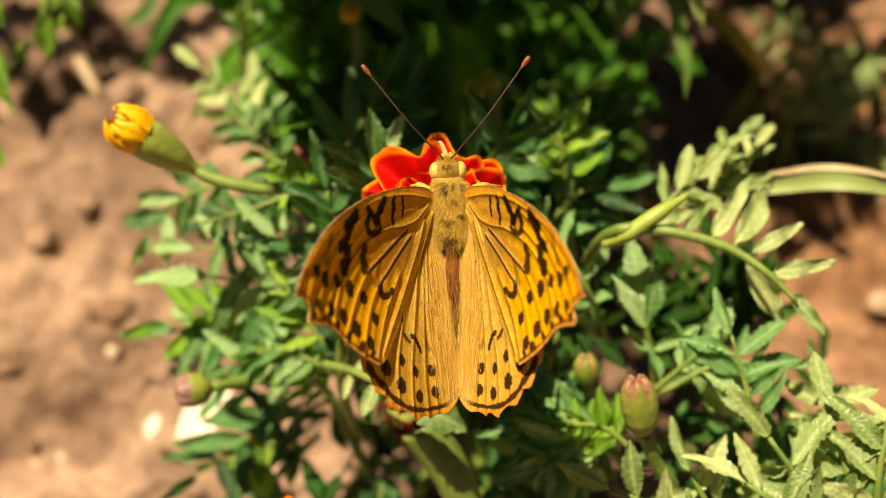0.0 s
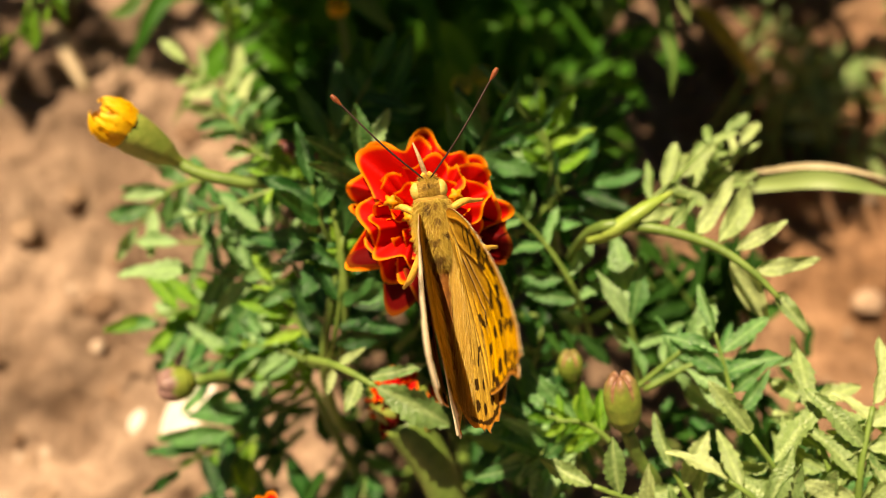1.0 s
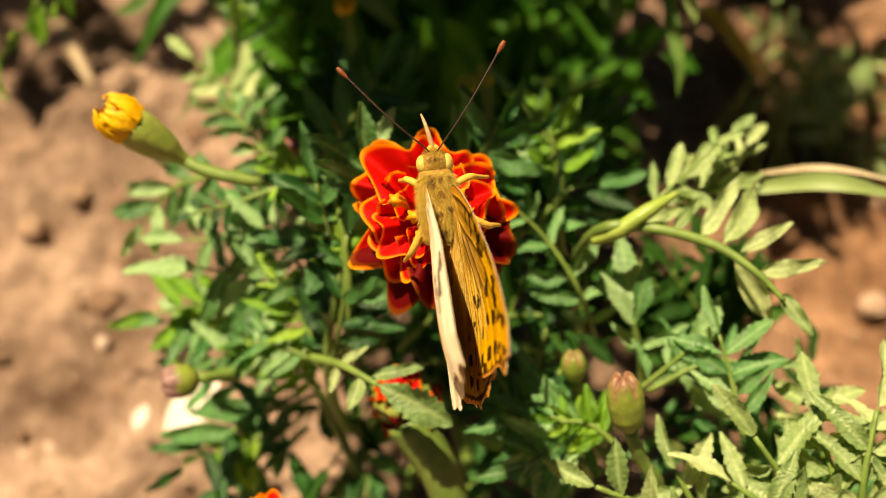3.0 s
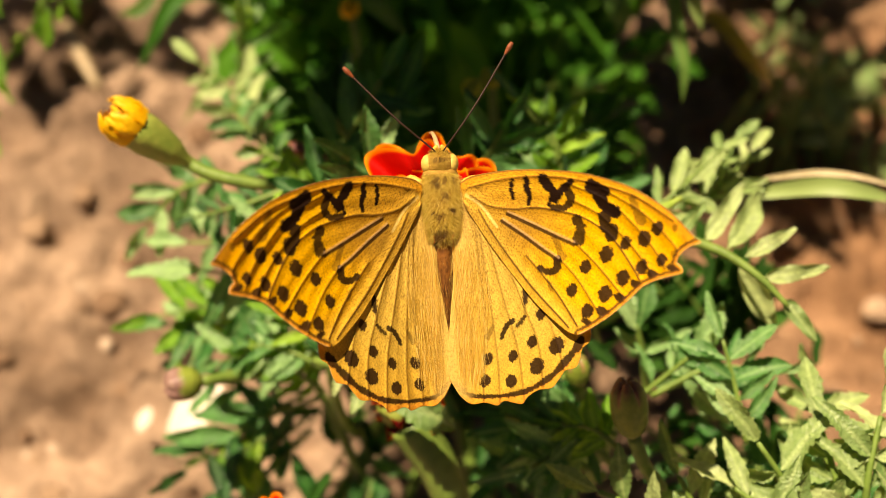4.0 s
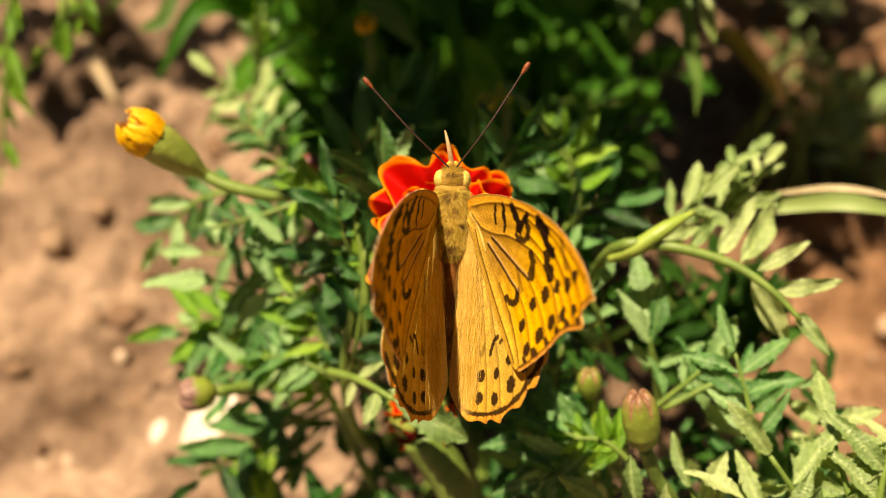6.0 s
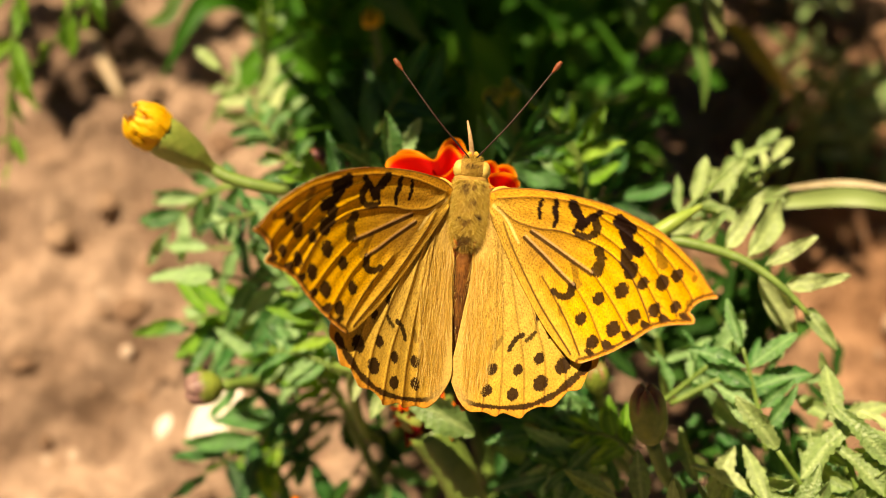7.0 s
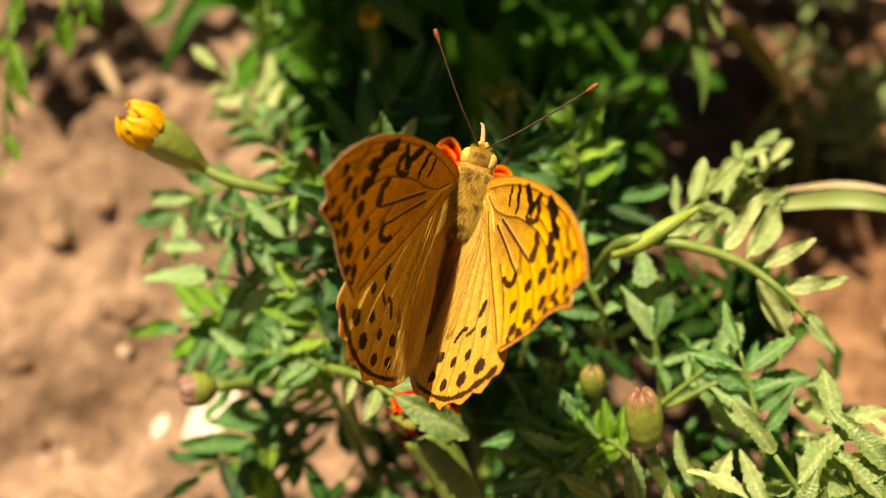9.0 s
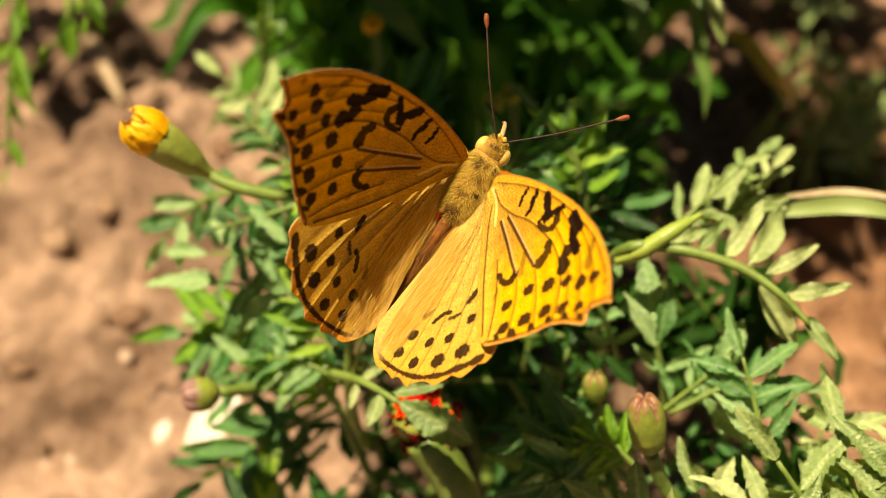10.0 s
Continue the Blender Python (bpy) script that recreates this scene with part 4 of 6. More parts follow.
for a, b, wide in (
    ((0.0502, 0.0087, 0.1207), (0.0578, 0.0121, 0.1252), 0.92), ((0.0530, 0.0055, 0.1200), (0.0631, 0.0036, 0.1226), 0.92), ((0.0558, 0.0021, 0.1192), (0.0611, -0.0046, 0.1176), 0.99),
    ((0.0398, 0.0131, 0.1208), (0.0464, 0.0200, 0.1227), 0.79), ((0.0443, 0.0118, 0.1201), (0.0511, 0.0234, 0.1226), 0.79), ((0.0480, 0.0108, 0.1196), (0.0569, 0.0228, 0.1200), 0.86),
    ((0.0346, 0.0149, 0.1193), (0.0431, 0.0196, 0.1201), 0.92), ((0.0498, 0.0093, 0.1187), (0.0565, 0.0033, 0.1082), 0.79),
):
    leaflet_at(arch, "smooth", a, Vector(b) - Vector(a), VIEW_UP, (Vector(b) - Vector(a)).length, rng, wide, 12)
for i, pts in enumerate((
    ((0.0345, 0.0201, 0.1108), (0.0435, 0.0265, 0.1149), (0.0535, 0.0358, 0.1161)),
    ((0.0406, 0.0231, 0.1058), (0.0513, 0.0300, 0.1079), (0.0587, 0.0383, 0.1084)),
)):
    compound_leaf(neighbour, "light", pts, 5, 6.5 * MM, 260 + i, spread=30)


# ---- strap leaves, blades and shoots of the shaded bed behind ----
def strap_mesh(points, width, material, seed, fold=0.25):
    """A long arching blade with a keel."""
    path = spline(points, 18)
    verts, faces, vein = [], [], []
    rng = random.Random(seed)
    lean = Vector((rng.uniform(-0.6, 0.6), -0.5, 0.8)).normalized()
    for i, p in enumerate(path):
        t = i / 17
        d = (Vector(path[min(i + 1, 17)]) - Vector(path[max(i - 1, 0)])).normalized()
        side = d.cross(lean).normalized()
        up = side.cross(d)
        w = width * (0.35 + 0.65 * math.sin(math.pi * min(1, t * 0.9 + 0.1)) ** 0.7) * (1 - t ** 6)
        for s in (-1, -0.5, 0, 0.5, 1):
            verts.append(Vector(p) + side * (s * w) + up * (abs(s) * w * fold))
            vein.append(0.35 if s == 0 else 0.1)
    for i in range(17):
        for j in range(4):
            a = i * 5 + j
            faces.append((a, a + 1, a + 6, a + 5))
    me = mesh_of("blade", verts, faces, material)
    at = me.attributes.new("vein", "FLOAT_COLOR", "POINT")
    at.data.foreach_set("color", [c for v in vein for c in (v, v, v, 1)])
    return me


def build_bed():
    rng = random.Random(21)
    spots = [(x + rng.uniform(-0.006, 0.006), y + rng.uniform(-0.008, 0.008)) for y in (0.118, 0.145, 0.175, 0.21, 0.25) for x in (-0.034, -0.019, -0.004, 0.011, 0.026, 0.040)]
    # these three clumps stand out of view, added for shade at the right
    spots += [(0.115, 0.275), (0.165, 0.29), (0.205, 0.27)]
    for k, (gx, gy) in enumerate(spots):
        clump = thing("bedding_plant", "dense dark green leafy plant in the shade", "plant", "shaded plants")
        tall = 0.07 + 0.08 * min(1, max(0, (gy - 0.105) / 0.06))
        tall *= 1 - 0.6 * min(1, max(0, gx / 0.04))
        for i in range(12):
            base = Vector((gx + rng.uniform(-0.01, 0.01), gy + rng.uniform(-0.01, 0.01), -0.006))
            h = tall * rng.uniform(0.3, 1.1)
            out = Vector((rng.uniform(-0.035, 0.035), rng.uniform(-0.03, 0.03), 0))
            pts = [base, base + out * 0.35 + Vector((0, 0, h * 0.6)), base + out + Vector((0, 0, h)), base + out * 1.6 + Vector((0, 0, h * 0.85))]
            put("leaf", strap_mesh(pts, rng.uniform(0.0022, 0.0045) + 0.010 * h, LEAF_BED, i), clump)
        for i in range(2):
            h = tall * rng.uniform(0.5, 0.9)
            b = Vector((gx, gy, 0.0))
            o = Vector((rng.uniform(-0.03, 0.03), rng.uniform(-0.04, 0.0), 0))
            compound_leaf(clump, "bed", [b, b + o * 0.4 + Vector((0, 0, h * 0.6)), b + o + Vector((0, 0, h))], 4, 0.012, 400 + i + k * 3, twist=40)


build_bed()



def build_unseen_canopy():
    """Tall leafy stalks added behind the bed; their unseen crowns break the sun into flecks on what grows below."""
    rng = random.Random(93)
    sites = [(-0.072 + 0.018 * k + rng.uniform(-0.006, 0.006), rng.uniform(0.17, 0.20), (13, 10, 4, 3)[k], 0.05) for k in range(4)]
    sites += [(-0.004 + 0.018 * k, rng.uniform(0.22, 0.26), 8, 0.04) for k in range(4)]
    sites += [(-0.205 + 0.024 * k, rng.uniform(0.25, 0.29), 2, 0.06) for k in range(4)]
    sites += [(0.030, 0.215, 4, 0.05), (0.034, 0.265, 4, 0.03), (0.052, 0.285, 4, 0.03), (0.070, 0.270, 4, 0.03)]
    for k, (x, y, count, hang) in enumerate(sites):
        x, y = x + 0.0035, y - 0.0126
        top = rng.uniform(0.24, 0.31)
        plant = thing("bedding_plant", "tall leafy dark green stalk added behind the bed, its crown out of view", "plant", "shaded plants")
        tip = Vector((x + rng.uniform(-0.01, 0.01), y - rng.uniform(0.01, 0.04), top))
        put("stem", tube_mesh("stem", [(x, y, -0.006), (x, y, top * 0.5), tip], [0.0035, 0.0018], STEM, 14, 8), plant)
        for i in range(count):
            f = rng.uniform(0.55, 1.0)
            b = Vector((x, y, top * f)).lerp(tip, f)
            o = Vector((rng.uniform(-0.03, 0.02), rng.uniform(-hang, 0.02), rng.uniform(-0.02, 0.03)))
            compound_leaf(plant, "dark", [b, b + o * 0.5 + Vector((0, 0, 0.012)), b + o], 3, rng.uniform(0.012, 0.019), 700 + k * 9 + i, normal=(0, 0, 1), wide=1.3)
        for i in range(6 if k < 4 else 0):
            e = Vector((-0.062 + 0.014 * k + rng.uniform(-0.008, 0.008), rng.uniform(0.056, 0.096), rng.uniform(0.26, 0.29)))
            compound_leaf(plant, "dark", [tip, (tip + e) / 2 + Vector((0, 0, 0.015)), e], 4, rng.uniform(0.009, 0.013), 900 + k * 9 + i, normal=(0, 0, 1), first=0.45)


build_unseen_canopy()

# slender shoots with round yellow-green buds
for label, pts in (
    ("slender shoot with round yellow-green buds", ((0.0064, 0.0470, 0.0842), (0.0082, 0.0556, 0.0918), (0.0087, 0.0620, 0.0980))),
    ("slender shoot with round yellow-green buds", ((0.0133, 0.0468, 0.0843), (0.0131, 0.0567, 0.0903), (0.0125, 0.0649, 0.0975))),
    ("slender shoot with one orange-yellow bud", ((-0.0131, 0.0720, 0.0685), (-0.0153, 0.0839, 0.0779), (-0.0175, 0.0942, 0.0864))),
):
    shoot = thing("bedding_plant", label, "plant", "shaded plants")
    foot = Vector((pts[0][0], pts[0][1] + 0.01, -0.006))
    put("stem", tube_mesh("stem", [foot, *pts], [0.0012, 0.0008], STEM, 18, 6), shoot)
    vs, fs = rough_stone(random.Random(len(label)), 0.0023)
    put("bud", mesh_of("bud", vs, fs, YELLOW if "orange" in label else LIME), shoot, "", Matrix.Translation(pts[2]))

BLADES = (
    ("leaf_blade", BLADE, ((0.0472, 0.0772, 0.1152), (0.0480, 0.0663, 0.1110), (0.0492, 0.0597, 0.1070), (0.0493, 0.0549, 0.1018)), 0.0014, "long green blade hanging in the sun"),
    ("leaf_blade", BLADE_PALE, ((0.0491, 0.0743, 0.1181), (0.0504, 0.0689, 0.1161), (0.0524, 0.0641, 0.1121)), 0.0015, "short pale green blade"),
    ("leaf_blade", BLADE_PALE, ((0.0624, 0.0353, 0.0997), (0.0707, 0.0339, 0.1037), (0.0783, 0.0320, 0.1051), (0.0895, 0.0306, 0.1022)), 0.0017, "broad pale green blade with a cream edge"),
    ("leaf_blade", BLADE, ((-0.0181, 0.0943, 0.0958), (-0.0120, 0.0899, 0.0933), (-0.0049, 0.0862, 0.0865)), 0.0024, "narrow green blade in the shade"),
    ("leaf_blade", BLADE, ((0.0401, 0.1025, 0.0882), (0.0428, 0.0944, 0.0857), (0.0444, 0.0914, 0.0816)), 0.0026, "narrow green blade in the shade"),
    ("leaf_blade", BLADE, ((-0.0612, 0.1062, 0.0879), (-0.0645, 0.0986, 0.0832), (-0.0709, 0.0980, 0.0803)), 0.0018, "narrow green blade over bare soil"),
)
for i, (name, material, pts, w, label) in enumerate(BLADES):
    blade = tagged(put(name, strap_mesh(pts, w, material, 60 + i)), label, "leaf blade", "leaf blades")
    rib = [Vector(p) + Vector((0, -0.0002, 0.0004)) for p in pts]
    if "cream" not in label:
        put("midrib", tube_mesh("midrib", rib, [0.0003, 0.0002, 0.0001], STEM, 18, 6), blade)
    if "cream" in label:
        put("margin", strap_mesh([Vector(p) + Vector((0, 0.0023, 0.0012)) for p in pts], 0.0006, CREAM, 60 + i), blade, "cream margin")


# an upright sunlit shoot at the edge of the bed
upright = thing("bedding_plant", "upright bright green shoot with narrow leaves", "plant", "shaded plants")
compound_leaf(upright, "young", ((-0.0415, 0.0972, -0.006), (-0.0415, 0.0852, 0.0800), (-0.0402, 0.0836, 0.0920), (-0.0391, 0.0820, 0.1020)), 4, 6.0 * MM, 840, thick=0.0011, spread=24, first=0.62)

# feathery shoots that hang over the bare soil from plants beyond
for i, (pts, pairs, mm) in enumerate((
    (((-0.0910, 0.0940, 0.1050), (-0.0933, 0.0840, 0.0950), (-0.0953, 0.0736, 0.0850), (-0.0980, 0.0649, 0.0720)), 6, 8.0),
    (((-0.0804, 0.0958, 0.1000), (-0.0820, 0.0880, 0.0960), (-0.0854, 0.0862, 0.0900), (-0.0904, 0.0852, 0.0850)), 4, 6.0),
    (((-0.0770, 0.0975, 0.1000), (-0.0774, 0.0911, 0.0980), (-0.0786, 0.0882, 0.0950)), 3, 5.0),
)):
    shoot = thing("hanging_shoot", "drooping feathery green shoot over bare soil", "shoot", "hanging shoots")
    compound_leaf(shoot, "young", pts, pairs, mm * MM, 820 + i, thick=0.0008, spread=28, first=0.1, tip=0.9)


# ---- weeds and litter on the soil ----
def build_weeds():
    rng = random.Random(31)
    for i in range(9):
        x, y = rng.uniform(0.115, 0.19), rng.uniform(0.11, 0.22)
        weed = thing("weed", "small yellow-green weed on dry soil", "weed", "weeds")
        for j in range(3):
            a = rng.uniform(0, 6.28)
            h = rng.uniform(0.008, 0.022)
            b = Vector((x, y, soil_height(x, y) - 0.001))
            e = b + Vector((math.cos(a) * 0.018, math.sin(a) * 0.018, h))
            compound_leaf(weed, "light", [b, (b + e) / 2 + Vector((0, 0, 0.004)), e], 3, 0.008, 500 + i * 4 + j)
    # pale lumps that paint sunlit crumb facets as bright spots
    for i, (x, y, r) in enumerate(((-0.098, 0.074, 0.0016), (-0.090, 0.058, 0.0018), (-0.106, 0.026, 0.0012), (-0.099, 0.027, 0.0014))):
        vs, fs = rough_stone(rng, r)
        ob = put("pebble", mesh_of("pebble", vs, fs, SUNLIT_CRUMB), None, "", Matrix.Translation((x, y, soil_height(x, y) + r * 0.3)))
        tagged(ob, "small pale lump standing for a sunlit crumb of dry soil", "pebble", "pebbles")
    for i in range(10):
        b = Vector((rng.uniform(0.03, 0.22), rng.uniform(-0.04, 0.30), 0))
        b.z = soil_height(b.x, b.y) + 0.001
        a = rng.uniform(0, 3.14)
        d = Vector((math.cos(a), math.sin(a), 0.0)) * rng.uniform(0.008, 0.022)
        ob = put("dry_stalk", tube_mesh("dry_stalk", [b - d, b + Vector((0, 0, 0.003)), b + d], [0.0007, 0.0011, 0.0006], DRY, 8, 6))
        tagged(ob, "dry straw-coloured stalk lying on the soil", "dry stalk", "dry stalks")


build_weeds()


def fallen_petal(p, size, turn, label, material=PALE_PETAL):
    verts, faces = [], []
    for i in range(12):
        t = i / 11
        for j in range(9):
            s = j / 4 - 1
            w = 0.31 * math.sin(math.pi * (0.08 + 0.86 * t)) ** 0.7
            verts.append((s * w * size, t * size, size * (0.05 * s * s + 0.05 * math.sin(3 * t) + 0.02 * math.sin(9 * s + 5 * t))))
    for i in range(11):
        for j in range(8):
            a = i * 9 + j
            faces.append((a, a + 1, a + 10, a + 9))
    tagged(put("fallen_petal", mesh_of("fallen_petal", verts, faces, material), None, "", Matrix.Translation(p) @ pose(0, 0, 0, 16, -8, turn)), label, "petal")


fallen_petal((-0.0585, 0.0143, 0.0325), 0.0160, -44, "bleached white petal caught in low leaves")
fallen_petal((-0.0724, 0.0246, 0.0116), 0.006, -30, "small bleached petal on the soil")
fallen_petal((0.1080, 0.1500, 0.0080), 0.0110, -120, "tan curled petal on shaded soil", TAN_PETAL)

# dry stalks and a yellowed leaf beyond the plants
for pts, r in (
    (((-0.1150, 0.1660, 0.002), (-0.1090, 0.1540, 0.004), (-0.1010, 0.1400, 0.002)), 0.0024),
    (((-0.0480, 0.1310, 0.004), (-0.0470, 0.1420, 0.010), (-0.0450, 0.1540, 0.012)), 0.0019),
    (((-0.1240, 0.1960, 0.002), (-0.1190, 0.1850, 0.004), (-0.1150, 0.1740, 0.002)), 0.0030),
):
    ob = put("dry_stalk", tube_mesh("dry_stalk", pts, [r * 0.8, r, r * 0.6], DRY, 14, 8, 0.08))
    tagged(ob, "thick pale dry stalk lying on the soil", "dry stalk", "dry stalks")
yellowed = tagged(put("leaf_blade", strap_mesh(((0.0790, 0.1420, 0.034), (0.0850, 0.1340, 0.034), (0.0910, 0.1270, 0.030), (0.0980, 0.1220, 0.024)), 0.0022, STRAW, 91)), "yellowed straw-coloured blade in the shade", "leaf blade", "leaf blades")
put("midrib", tube_mesh("midrib", ((0.0790, 0.1418, 0.0345), (0.0850, 0.1338, 0.0345), (0.0910, 0.1268, 0.0305)), [0.0003, 0.0002, 0.0001], STEM, 12, 6), yellowed)
tuft = thing("weed", "sparse tuft of thin yellow-green stalks in the shade", "weed", "weeds")
rng = random.Random(64)
for i in range(9):
    foot = Vector((0.082 + 0.0055 * i, 0.116 + rng.uniform(-0.006, 0.006), -0.006))
    top = Vector((0.100 + rng.uniform(-0.006, 0.012), 0.128 + rng.uniform(-0.006, 0.010), rng.uniform(0.026, 0.040)))
    put("stalk", tube_mesh("stalk", [foot, (foot + top) / 2 + Vector((0, 0.003, 0.004)), top], [0.0009, 0.0006], STEM, 10, 6), tuft)


# ---- the butterfly ----
FORE_EDGE = [(1.4, 1.2), (3.6, 1.8), (7.7, 1.7), (11.8, 1.2), (15.7, 0.4), (19.5, -0.6), (23.2, -2.1), (26.7, -4.0), (30.2, -6.9), (32.2, -9.3), (33.5, -11.1), (34.3, -12.0), (33.1, -12.2), (32.2, -12.5), (31.4, -13.0), (30.8, -13.7), (30.7, -14.0), (31.2, -14.5), (31.3, -15.3), (30.1, -15.5), (28.2, -15.7), (26.4, -16.1), (25.3, -16.6), (23.4, -17.9), (22.2, -18.6), (20.7, -19.5), (19.2, -20.2), (17.5, -20.9), (15.9, -21.4), (14.9, -21.2), (13.8, -20.5), (11.4, -18.2), (9.5, -15.9), (6.9, -11.9), (4.6, -8.0), (2.8, -4.4), (1.7, -2.0)]
HIND_EDGE = [(18.5, -20.4), (18.2, -21.4), (17.2, -22.2), (16.8, -23.5), (16.2, -24.6), (14.7, -25.0), (13.7, -26.1), (12.6, -27.2), (10.6, -27.5), (9.1, -28.3), (8.0, -29.3), (5.5, -28.9), (4.2, -29.5), (2.4, -29.1), (0.6, -29.2), (-0.4, -28.5), (-1.3, -27.0), (-2.1, -24.2), (-1.6, -20.0), (-0.7, -13.1), (-0.2, -6.2), (0.7, -0.3), (5.3, -1.3), (11.6, -7.5), (16.3, -14.2), (18.2, -18.7)]
# marks: (half width, strength, points of a stroke)
FORE_BARS = (
    (0.16, 1.00, [(9.6, 0.1), (9.2, -0.8), (9.2, -2.1)]),
    (0.25, 1.00, [(11.8, -0.1), (11.5, -1.2), (11.7, -2.2), (11.4, -3.2)]),
    (0.49, 1.00, [(14.2, -0.5), (14.6, -1.3), (15.2, -2.3)]),
    (0.19, 1.00, [(15.3, -2.4), (14.7, -3.2), (14.2, -4.0)]),
    (0.37, 1.00, [(15.3, -3.3), (16.7, -2.3), (18.2, -1.6)]),
    (0.41, 0.95, [(17.2, -2.2), (17.6, -3.6), (17.1, -4.4), (16.0, -4.7), (14.8, -4.4)]),
    (0.67, 1.00, [(20.9, -2.7), (21.7, -3.1), (22.6, -3.7)]),
    (0.78, 1.00, [(21.7, -4.1), (22.0, -5.2), (22.5, -5.8), (23.4, -6.4)]),
    (0.78, 0.97, [(21.8, -6.9), (21.7, -8.1), (22.6, -8.6), (22.3, -9.2)]),
    (0.67, 0.93, [(17.9, -6.6), (18.2, -7.7), (17.6, -9.1)]),
    (0.37, 0.55, [(14.2, -8.4), (14.6, -9.9), (14.9, -11.0)]),
    (0.41, 0.95, [(11.4, -12.1), (12.7, -12.8), (13.8, -12.4), (14.1, -11.4)]),
    (0.49, 0.60, [(26.2, -5.2), (26.4, -6.7), (26.8, -8.0)]),
    (0.19, 0.50, [(12.3, -14.0), (12.7, -15.0)]),
)
FORE_SPOTS = [(28.8, -9.4), (26.8, -10.4), (24.1, -10.6), (21.2, -11.6), (18.0, -12.8), (15.6, -15.6), (31.1, -9.7)]
FORE_SPOTS_R = (0.75, 0.9, 0.71, 0.93, 0.78, 0.75, 0.37)
FORE_OUTER = [(30.6, -12.9), (28.7, -13.4), (25.9, -13.9), (23.1, -14.9), (20.3, -16.6), (17.5, -18.5)]
FORE_OUTER_R = (0.45, 0.67, 0.82, 0.9, 0.93, 0.82)
FORE_RIM = [(30.1, -14.7), (27.4, -15.1), (25.0, -16.1), (22.5, -17.5), (19.9, -19.0), (17.2, -19.9)]
FORE_RIM_R = (0.6, 0.67, 0.67, 0.71, 0.78, 0.52)
FORE_VEINS = (
    [(2.6, 0.3), (7.6, 0.5), (11.7, 0.2), (16.4, -0.7), (21.6, -2.5), (26.6, -5.0), (31.1, -8.8)],
    [(2.8, -0.7), (5.3, -2.6), (8.9, -3.7), (12.1, -4.0), (15.2, -4.9), (18.2, -6.1), (20.4, -7.6), (22.5, -9.8), (24.6, -13.7), (25.4, -15.5)],
    [(17.0, -9.4), (19.4, -12.4), (22.3, -16.6), (22.8, -17.7)],
    [(14.4, -11.1), (16.6, -14.2), (18.8, -18.3), (19.4, -19.7)],
    [(9.7, -10.1), (11.6, -12.9), (13.8, -16.4), (15.8, -20.3)],
    [(3.7, -2.9), (5.5, -6.9), (9.6, -14.0), (14.5, -20.3)],
    [(17.4, -1.6), (22.9, -5.1), (26.3, -9.3), (28.3, -12.7), (29.0, -14.5)],
    [(18.0, -4.1), (21.2, -6.5), (24.4, -10.4), (26.5, -13.7), (27.1, -15.2)],
    [(22.3, -3.3), (27.2, -7.2), (30.6, -11.7), (31.1, -13.2)],
)
FORE_RIDGES = ([(8.1, -3.9), (11.2, -5.8), (14.2, -7.7), (17.0, -9.4)], [(7.1, -4.7), (9.9, -7.1), (12.5, -9.5), (14.4, -11.1)])
PALE_VEIN = [(2.1, -0.6), (4.1, -2.4), (6.0, -5.6)]
HIND_SPOTS = [(3.3, -23.1), (7.2, -22.8), (10.2, -21.0), (13.6, -21.7), (2.7, -26.1), (6.7, -26.2), (10.6, -24.3), (11.6, -17.4)]
HIND_SPOTS_R = (0.67, 0.67, 0.71, 0.97, 0.67, 0.78, 0.97, 0.67)
HIND_BARS = (
    (0.37, 0.95, [(5.6, -20.3), (6.4, -18.9), (7.6, -18.0)]),
    (0.30, 0.90, [(8.2, -18.7), (9.3, -17.6)]),
    (0.37, 0.55, [(3.4, -20.2), (4.5, -18.7)]),
    (0.41, 0.95, [(9.5, -13.9), (9.6, -14.8), (9.4, -15.9)]),
    (0.15, 0.50, [(9.4, -15.9), (9.3, -17.5)]),
)
HIND_BAND = [(-1.4, -26.0), (-0.3, -27.4), (1.0, -28.1), (4.8, -28.2), (8.7, -27.6), (11.4, -26.4), (13.1, -25.3), (15.2, -23.4), (16.5, -22.0), (17.2, -20.9)]
HIND_VEINS = (
    [(2.9, -3.3), (3.3, -15.8), (2.5, -26.0), (2.3, -28.7)],
    [(3.3, -3.3), (4.4, -15.8), (4.9, -23.5), (4.8, -29.1)],
    [(3.7, -2.9), (6.4, -14.9), (8.0, -21.7), (8.6, -28.8)],
    [(4.5, -2.8), (9.1, -15.5), (11.1, -21.5), (11.4, -27.0)],
    [(5.3, -2.8), (11.9, -16.1), (13.7, -21.3), (14.7, -25.1)],
)


def near_line(x, y, points, n=40):
    """The distance of each place to a smooth stroke, and how far along the stroke it lies."""
    p = np.array(spline(points, n))
    best, along = np.full(x.shape, 1e9), np.zeros(x.shape)
    for i in range(n - 1):
        a, b = p[i], p[i + 1]
        d = b - a
        u = np.clip(((x - a[0]) * d[0] + (y - a[1]) * d[1]) / max(1e-9, d @ d), 0, 1)
        r = np.hypot(x - a[0] - u * d[0], y - a[1] - u * d[1])
        along = np.where(r < best, (i + u) / (n - 1), along)
        best = np.minimum(best, r)
    return best, along


def soft(d, r, w):
    """1 inside r, 0 beyond r + w."""
    u = np.clip((r + w - d) / w, 0, 1)
    return u * u * (3 - 2 * u)


def wavy(x, y, k, seed):
    rng = np.random.RandomState(seed)
    out = np.zeros(x.shape)
    for i in range(7):
        a, f = rng.uniform(0, 6.28), k * rng.uniform(0.6, 1.8)
        out += np.sin(f * (x * np.cos(a) + y * np.sin(a)) + rng.uniform(0, 6.28))
    return out / 3.5


def blend(c, color, f):
    return c + (np.array(color) - c) * f[:, None]


